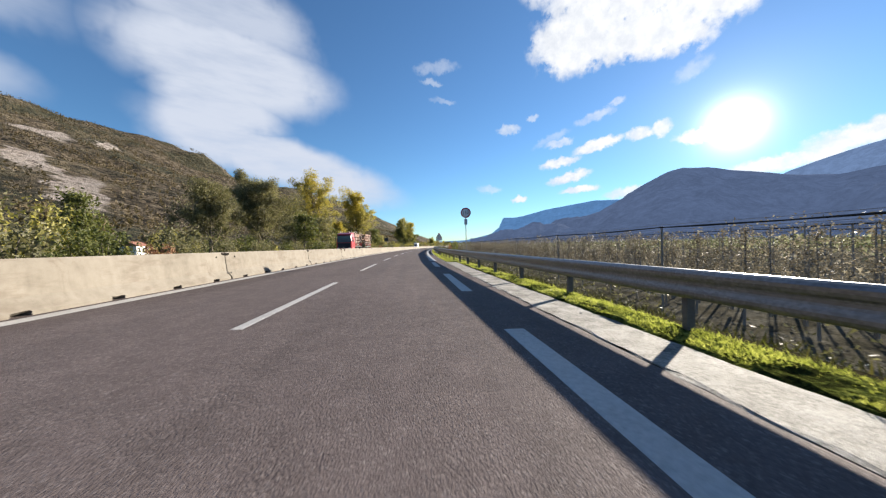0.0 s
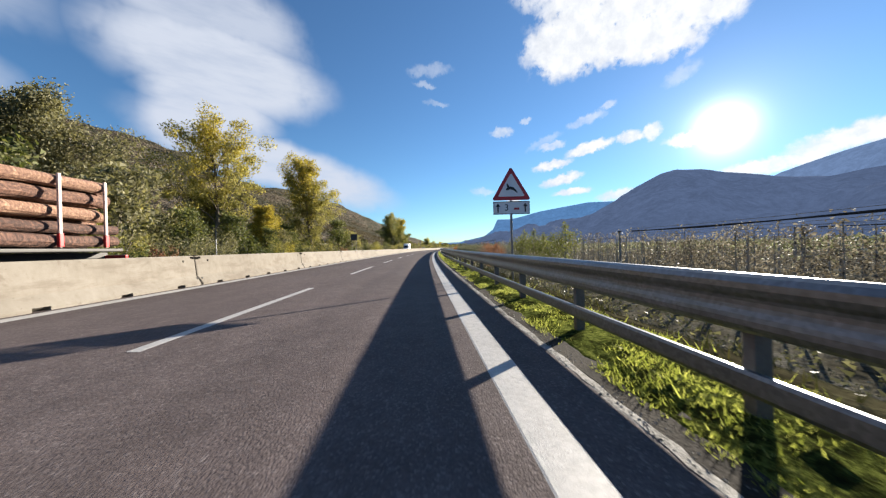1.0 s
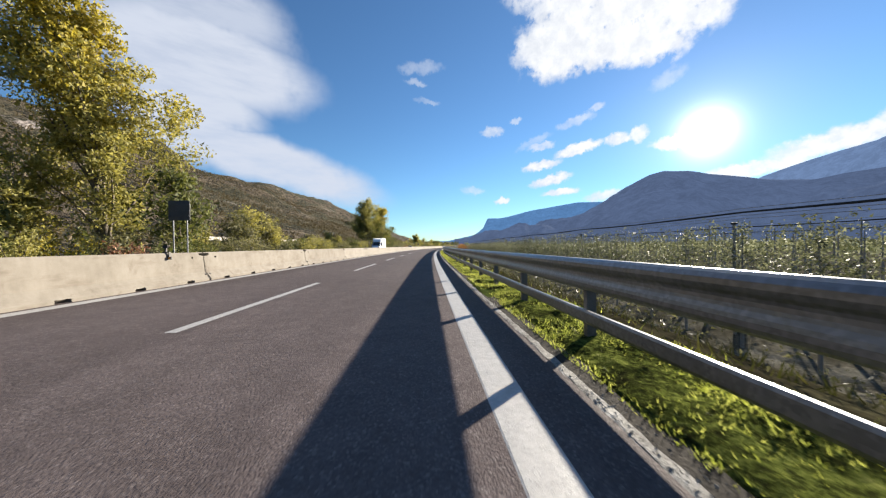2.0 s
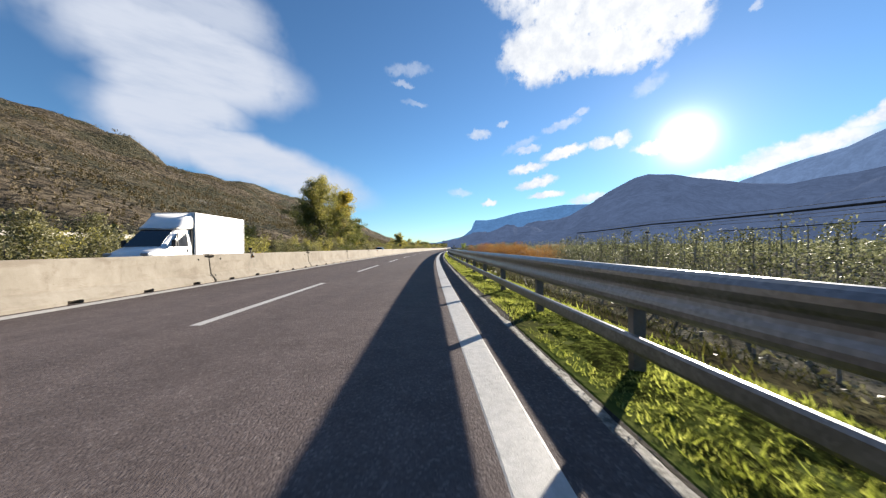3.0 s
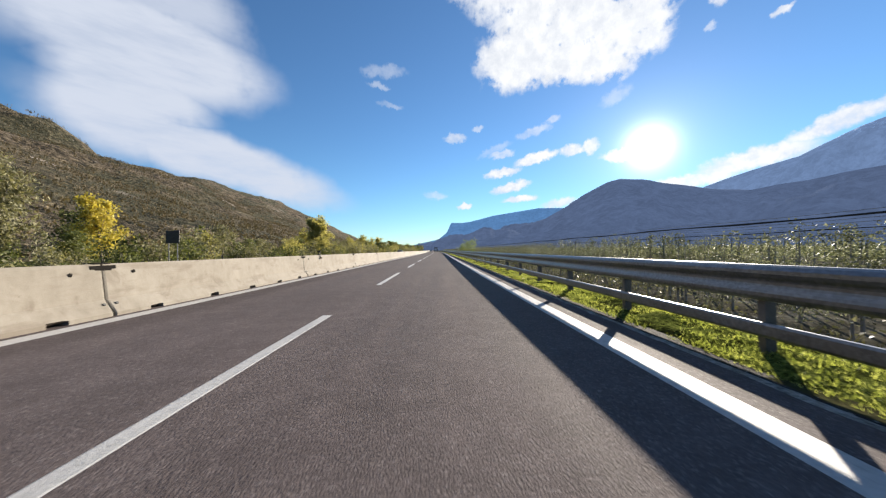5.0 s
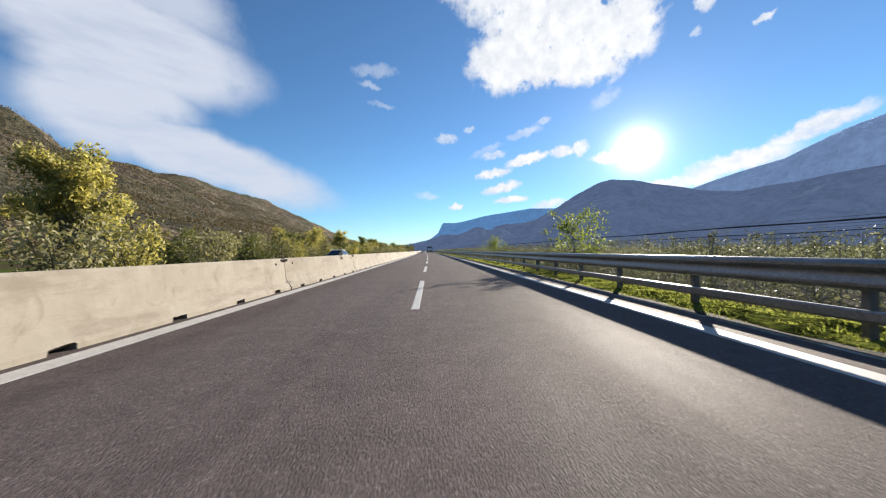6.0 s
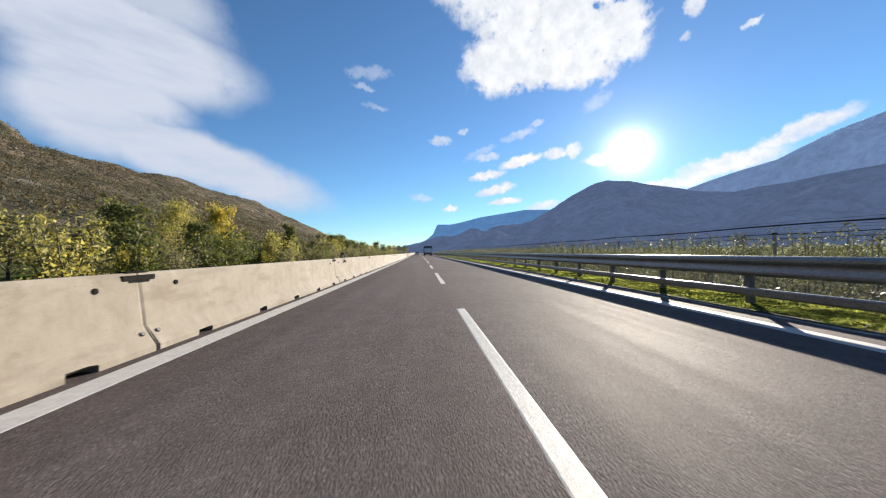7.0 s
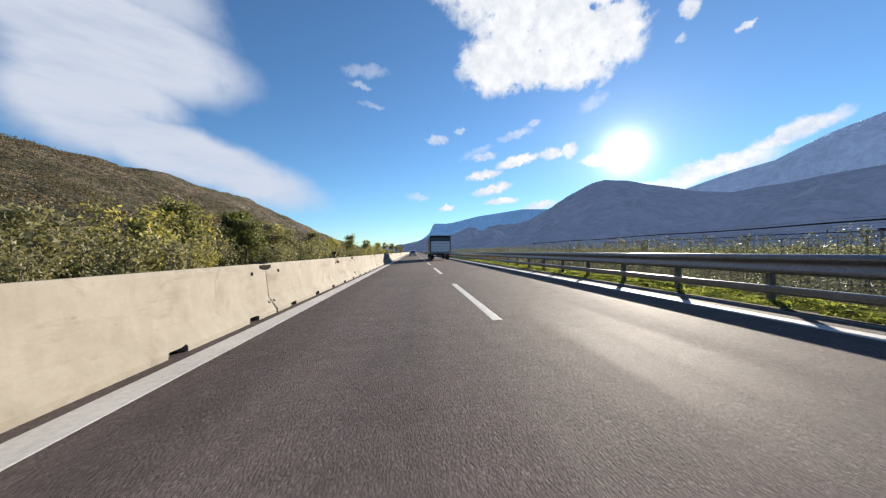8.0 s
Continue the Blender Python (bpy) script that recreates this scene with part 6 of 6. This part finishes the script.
def crop_at(s):
    for a, b, k in ((57, 63.5, "green"), (67, 72, "russet"), (72, 75, ""), (131, 142, "orange"), (142, 149, "russet"), (157, 158.5, "russet")):
        if a <= s < b:
            return k
    return "orchard"


rnd = random.Random(33)
s = 6.0
while s < 322.0:
    k = crop_at(s)
    if k:
        u0 = 6.5 if k != "orchard" else (8.6 if s < 57 else 7.5)
        if 149 <= s < 175 and k == "orchard":
            u0 = 10.5
        ob = rnd.choice(kinds["dry" if k == "orchard" and s < 80 else k])
        copy_thing(ob, spot(s, u0 + rnd.uniform(-0.12, 0.12), FIELD, rnd.uniform(0, 360), rnd.uniform(0.98, 1.14) * (1.0 if s > 45 else 0.93), False))
        if k in ("orange", "russet") and s > 100:
            for u1 in (1.5,):
                copy_thing(rnd.choice(kinds["orange"] + kinds["russet"]), spot(s + rnd.uniform(-0.3, 0.3), u0 + u1, FIELD, rnd.uniform(0, 360), rnd.uniform(0.86, 1.05), False))
    s += 1.15 if k == "orchard" else 1.0


def orchard_mass():
    """The rows behind, leaf by leaf in one mesh, with their trunks."""
    cs, dry, wood = [], [], []
    for row in range(9):
        u = 9.3 + row * 1.7
        step = 0.85 if row < 5 else 1.3
        n = 125 if row < 2 else (70 if row < 5 else 28)
        for s in np.arange(2.0, 470.0, step):
            k = crop_at(s)
            if not k or (k in ("orange", "russet") and row < 2 and s > 100):
                continue
            p = at(s + rng.uniform(-0.15, 0.15), u + rng.uniform(-0.15, 0.15), FIELD, False)
            h = rng.uniform(2.0, 2.38) * (0.95 if s < 57 else 1.0)
            z = rng.uniform(0.25, 1.0, n)
            r = 0.42 * (1.15 - 0.75 * z)
            a = rng.uniform(0, 6.28, n)
            q = np.sqrt(rng.uniform(0, 1, n)) * r
            (dry if s < 80 else cs).append(np.stack([p.x + q * np.cos(a), p.y + q * np.sin(a), p.z + z * h], 1))
            if row < 4:
                wood.append(tube_data([p, p + Vector((0.02, 0.02, h * 0.5)), p + Vector((0, 0, h * 0.92))], [0.035, 0.022, 0.008], 4))
    lv, lf = leaf_tris(np.concatenate(cs), 0.036)
    dv, df = leaf_tris(np.concatenate(dry), 0.036)
    tagged(new("orchard_rows", array_mesh("orchard_rows", dv, df, ORCHARD_DRY)), "rows of apple trees with dry grey-brown leaves", "orchard", kind="stuff")
    far = []
    for u in np.arange(25.5, 105.0, 4.2):
        for s in np.arange(-20.0, 520.0, 1.9):
            p = at(s + rng.uniform(-0.3, 0.3), u + rng.uniform(-0.2, 0.2), FIELD, False)
            far.append(np.stack([p.x + rng.normal(size=10) * 0.4, p.y + rng.normal(size=10) * 0.4, p.z + rng.uniform(0.15, 2.0, 10)], 1))
    fv, ff = leaf_tris(np.concatenate(far), 0.17)
    tagged(new("far_orchard", array_mesh("far_orchard", fv, ff, ORCHARD)), "further rows of apple trees across the valley floor", "orchard", kind="stuff")
    tagged(new("orchard_rows", array_mesh("orchard_rows", lv, lf, ORCHARD)), "rows of apple trees in dull autumn leaf", "orchard", kind="stuff")
    wv, wf = merge(wood)
    tagged(new("orchard_trunks", mesh("orchard_trunks", wv, wf, POLE_WOOD)), "slender trunks of the apple rows", "orchard", kind="stuff")


orchard_mass()


def net_pole(h):
    ob = thing("orchard_pole", "grey concrete orchard pole carrying wires", "pole", "orchard poles")
    v, f = tube_data([(0, 0, -0.3), (0, 0, h * 0.5), (0, 0, h)], [0.028, 0.026, 0.024], 8)
    piece("shaft", mesh("shaft", v, f, POLE_WOOD), ob)
    part("cap", box_bm([((0, 0, h), (0.08, 0.08, 0.04), 0.012)]), DARK, ob, "black plastic cap")
    return ob


pole = net_pole(2.08)
pole.matrix_basis = spot(8.0, 8.1, FIELD, 0, 1, False)
for row, u in enumerate((8.1, 13.8, 21.4)):
    for s in np.arange(8.0 + 3.1 * row, 330.0, 6.2 if row == 0 else 9.3):
        if crop_at(s) in ("orchard", "green") and not (row == 0 and s < 9):
            copy_thing(pole, spot(float(s), u, FIELD, 0, 1, False))


def net_roll(u, z, s0, s1):
    ob = thing("hail_net", "dark rolled-up hail net on wires over the orchard", "net", "hail nets")
    st = list(np.arange(s0, s1, 1.55)) + [s1]
    pts = [at(s, u, FIELD + z - 0.04 * abs(math.sin((s - 8.0) / 6.2 * math.pi)), False) for s in st]
    v, f = tube_data(pts, [0.018 + 0.006 * math.sin(s * 2.1) for s in st], 6)
    piece("roll", mesh("roll", v, f, NET), ob)
    for dz in (0.07, -0.06, -0.12):
        v, f = tube_data([p + Vector((0, 0, dz)) for p in pts], [0.005] * len(pts), 4)
        piece("wire", mesh("wire", v, f, STEEL), ob)


for a, b in ((2.0, 57.0), (76.0, 130.0), (187.0, 330.0)):
    for u in (8.1, 13.8, 21.4):
        net_roll(u, 2.08 + (0.0 if a < 50 else 0.2), a, b)
net_roll(10.6, 2.2, 151.0, 176.0)

# ---- grass on the verge under and behind the guardrail
def grass(name, label, u0, u1, s0, s1, per_m, hmin, hmax, mat):
    n = int((s1 - s0) * per_m)
    ss = rng.uniform(s0, s1, n)
    ss = ss[rng.uniform(0, 1, n) < np.interp(ss, [185, 225, 330], [1.0, 0.42, 0.30])]
    n = len(ss)
    uu = u0 + (u1 - u0) * rng.uniform(0, 1, n) ** (1.0 if u0 < 0 else 1.15)
    uu = np.where((ss < 27.5) & (uu > 0) & (uu < 3.55), 3.55 + 0.48 * rng.uniform(0, 1, n), uu)
    clump = np.array([noise.noise(Vector((a * 1.6, b * 2.2, 3.0))) for a, b in zip(ss, uu)])
    keep = clump > np.interp(ss, [38, 46, 74, 100], [-0.24, 0.06, 0.06, -0.24]) + 0.14 * rng.normal(size=n)
    ss, uu, clump, n = ss[keep], uu[keep], clump[keep], int(keep.sum())
    hh = rng.uniform(hmin, hmax, n) * (1.0 + 0.9 * clump)
    a = np.interp(ss, GRID_S, _th)
    x = np.interp(ss, GRID_S, _x) + uu * np.cos(a)
    y = np.interp(ss, GRID_S, _y) - uu * np.sin(a)
    gz = np.interp(uu, [g[0] for g in GROUND_PROFILE], [g[1] for g in GROUND_PROFILE]) - uu * slope(ss) + 0.004
    if 3.0 < u0 < 4.0:
        gz += np.array([turf_lift(a, b) for a, b in zip(ss, uu)])
    lean = rng.normal(size=(n, 2)) * 0.5 * hh[:, None]
    ang = rng.uniform(0, 6.28, n)
    w = 0.0026 + hh * rng.uniform(0.028, 0.05, n)
    base = np.stack([x, y, gz], 1)
    side = np.stack([np.cos(ang) * w, np.sin(ang) * w, np.zeros(n)], 1)
    top = base + np.concatenate([lean, hh[:, None]], 1)
    v = np.stack([base - side, base + side, top], 1).reshape(-1, 3)
    f = np.arange(3 * n).reshape(-1, 3)
    tagged(new(name, array_mesh(name, v, f, mat)), label, "grass", kind="stuff")


grass("verge_grass", "bright green grass under the guardrail", 3.12, 4.0, 2.0, 330.0, 2500, 0.012, 0.036, GRASS)
grass("verge_weeds", "ragged weeds on the bank behind the guardrail", 4.05, 6.2, 2.0, 330.0, 260, 0.05, 0.12, SCRUB)
grass("verge_tufts", "scattered taller tufts in the verge turf", 3.3, 4.1, 2.0, 330.0, 60, 0.035, 0.075, GRASS)
grass("median_weeds", "thin weeds along the opposite verge", -10.6, -9.1, 0.0, 330.0, 120, 0.06, 0.22, OLIVE)


def bank_brush():
    """Low brambles and weeds on the bank below the guardrail, leaf by leaf."""
    n = 170000
    ss = rng.uniform(3.0, 322.0, n)
    uu = rng.uniform(4.25, 6.4, n)
    lump = np.array([noise.noise(Vector((a * 0.55, b * 0.9, 12.0))) + 0.5 * noise.noise(Vector((a * 2.1, b * 2.4, 3.0))) for a, b in zip(ss, uu)])
    bare = np.interp(ss, [30, 32, 37, 39, 64, 65, 69, 70], [0, 1, 1, 0, 0, 0.5, 0.5, 0])
    keep = lump > rng.uniform(-0.5, 0.2, n) + 1.2 * bare
    ss, uu, lump = ss[keep], uu[keep], lump[keep]
    gz = np.interp(uu, [g[0] for g in GROUND_PROFILE], [g[1] for g in GROUND_PROFILE]) - uu * slope(ss)
    a = np.interp(ss, GRID_S, _th)
    h = (0.20 + 0.42 * np.clip(lump + 0.4, 0, 1)) * rng.uniform(0.0, 1.0, len(ss))
    c = np.stack([np.interp(ss, GRID_S, _x) + uu * np.cos(a), np.interp(ss, GRID_S, _y) - uu * np.sin(a), gz + h], 1)
    lv, lf = leaf_tris(c, 0.021)
    tagged(new("bank_brush", array_mesh("bank_brush", lv, lf, BRUSH)), "low brambles and dull weeds on the bank behind the guardrail", "brush", kind="stuff")


bank_brush()


def gravel():
    """Pale chips of broken concrete and gravel along the asphalt's edge."""
    n = 46000
    ss, w = rng.uniform(27.0, 345.0, n), rng.uniform(0, 1, n)
    lump = np.array([noise.noise(Vector((a * 0.9, 0.0, 8.0))) + 0.5 * noise.noise(Vector((a * 3.7, 2.0, 1.0))) for a in ss])
    keep = lump > rng.uniform(-0.30, 0.20, n)
    ss, w, lump = ss[keep], w[keep], lump[keep]
    n = len(ss)
    uu = 3.00 + (0.10 + 0.16 * np.clip(lump, 0, 1)) * w ** 1.5
    a = np.interp(ss, GRID_S, _th)
    c = np.stack([np.interp(ss, GRID_S, _x) + uu * np.cos(a), np.interp(ss, GRID_S, _y) - uu * np.sin(a), 0.003 - uu * slope(ss)], 1)
    r = rng.uniform(0.004, 0.013, n) * (1.2 - 0.5 * w)
    ang = rng.uniform(0, 6.28, n)
    ring = [c + np.stack([np.cos(ang + k * 1.5708) * r * rng.uniform(0.6, 1.3, n), np.sin(ang + k * 1.5708) * r * rng.uniform(0.6, 1.3, n), np.full(n, -0.004)], 1) for k in range(4)]
    tip = c + np.stack([rng.normal(size=n) * r * 0.2, rng.normal(size=n) * r * 0.2, r * rng.uniform(0.25, 0.6, n)], 1)
    v = np.stack(ring + [tip], 1).reshape(-1, 3)
    o = (np.arange(n) * 5)[:, None]
    f = np.concatenate([o + np.array([[k, (k + 1) % 4, 4]]) for k in range(4)])
    tagged(new("gravel", array_mesh("gravel", v, f, GUTTER)), "pale gravel and concrete chips along the asphalt edge", "gravel", kind="stuff")


gravel()


def hill_woods():
    """Bare and russet woods on the valley's flank, tree by tree in one mesh."""
    cs = []
    for _ in range(30000):
        s, d = rng.uniform(-150, 1900), 135 + 960 * rng.uniform(0, 1) ** 1.2
        if noise.noise(Vector((s * 0.012, d * 0.010, 7.0))) < rng.uniform(-0.5, 0.15):
            continue
        p = hill_point(s, d)
        if any(((p.x - x) * math.cos(radians(g)) + (p.y - y) * math.sin(radians(g))) ** 2 / (a * a) + ((p.y - y) * math.cos(radians(g)) - (p.x - x) * math.sin(radians(g))) ** 2 / (b * b) < 1.3 for x, y, a, b, g in SCREE):
            continue
        h = rng.uniform(3.0, 7.5)
        z = rng.uniform(0.05, 1.0, 7)
        r = 0.32 * h * np.sqrt(np.clip(1.1 - z, 0, 1)) * rng.uniform(0, 1, 7)
        w = rng.uniform(0, 6.28, 7)
        cs.append(np.stack([p.x + r * np.cos(w), p.y + r * np.sin(w), p.z + z * h], 1))
    lv, lf = leaf_tris(np.concatenate(cs), 1.15)
    tagged(new("hill_woods", array_mesh("hill_woods", lv, lf, HILL_LEAF)), "brown and dark autumn woods on the valley flank", "woods", kind="stuff")


hill_woods()


def far_woods():
    """Scrub and young woods between the verge and the hill's foot, in one mesh."""
    parts_v = []
    for tone, mat in ((0, OLIVE), (1, GREEN), (2, LIME)):
        cs = []
        for _ in range(170):
            s, u = rng.uniform(20, 620), -rng.uniform(38, 150)
            p = at(s, u, -0.4, False)
            h = rng.uniform(2.5, 6.5)
            n = 150
            z = rng.uniform(0.05, 1.0, n)
            r = 0.38 * h * np.sqrt(np.clip(1.05 - z, 0, 1)) * np.sqrt(rng.uniform(0, 1, n))
            a = rng.uniform(0, 6.28, n)
            cs.append(np.stack([p.x + r * np.cos(a), p.y + r * np.sin(a), p.z + z * h], 1))
        lv, lf = leaf_tris(np.concatenate(cs), 0.30)
        tagged(new("far_woods", array_mesh("far_woods", lv, lf, mat)), ("olive scrub", "green young woods", "yellow-green young woods")[tone] + " towards the foot of the hill", "woods", kind="stuff")


far_woods()

# ---------------------------------------------------------------- wall and small house beyond the opposite verge
def pale_wall(s0, s1, u, z0, z1):
    ob = thing("roadside_wall", "long pale concrete viaduct parapet on piers behind the trees", "wall")
    st = list(np.linspace(s0, s1, 15))
    v, f, uv = loft([(u, z0), (u, z1 - 0.18), (u + 0.06, z1 - 0.16), (u + 0.06, z1), (u - 0.26, z1), (u - 0.26, z1 - 0.16), (u - 0.2, z1 - 0.18), (u - 0.2, z0)], st, closed=True, fall=False)
    piece("wall", mesh("wall", v, f, WALL, uv), ob)
    for s in np.linspace(s0 + 1, s1 - 1, 9):
        part("pier", box_bm([((-0.1, 0, (z0 - 0.9) / 2), (0.5, 0.6, z0 + 1.1), 0.02)]), WALL, ob).matrix_basis = spot(float(s), u, 0, 0, 1, False)


pale_wall(164.0, 222.0, -70.0, 3.55, 4.65)


def house(m):
    h = thing("farm_house", "small white house with a shallow tiled roof among trees", "house", m=m)
    part("wall", box_bm([((0, 0, 0.8), (3.0, 4.2, 2.4), 0.02)]), WHITE, h)
    part("roof", prism([(-1.8, 2.0), (1.8, 2.0), (1.8, 2.1), (0, 2.9), (-1.8, 2.1)], -2.3, 2.3), ROOF, h, "reddish tiled roof")
    for y in (-1.2, 0.1, 1.4):
        win = part("window", box_bm([((1.51, y, 1.2), (0.03, 0.5, 0.7), 0.005)]), GLASS, h, "dark window")
        part("sill", box_bm([((1.54, y, 0.82), (0.08, 0.6, 0.05), 0.01)]), WALL, win)
    part("door", box_bm([((1.51, -1.75, 0.6), (0.04, 0.5, 1.2), 0.01)]), POLE_WOOD, h)


house(spot(104.0, -85.0, -0.4, 20, 1.5, False))
make_tree("round bright yellow autumn tree beyond the scrub", spot(73.8, -66.0, -0.4, 0, 1, False), YELLOW, height=7.4, spread=2.6, limbs=12, count=4000, trunk_r=0.16, crown_base=0.1, upright=1.3, leaf=0.16, clump=0.9)

edge = thing("roadside_sign", "dark road sign seen edge-on on a pale pole", "road sign", m=spot(66.8, -9.7))
part("pole", cyl_bm(0.03, 2.2, Matrix.Translation((0, 0, 0.8)), 10, 0.004), STEEL, edge)
part("panel", box_bm([((0, 0, 1.75), (0.5, 0.03, 0.75), 0.006)]), SIGN_BACK, edge, "dark sign panel").matrix_basis = pose(0, 0, 0, 0, 0, 128)
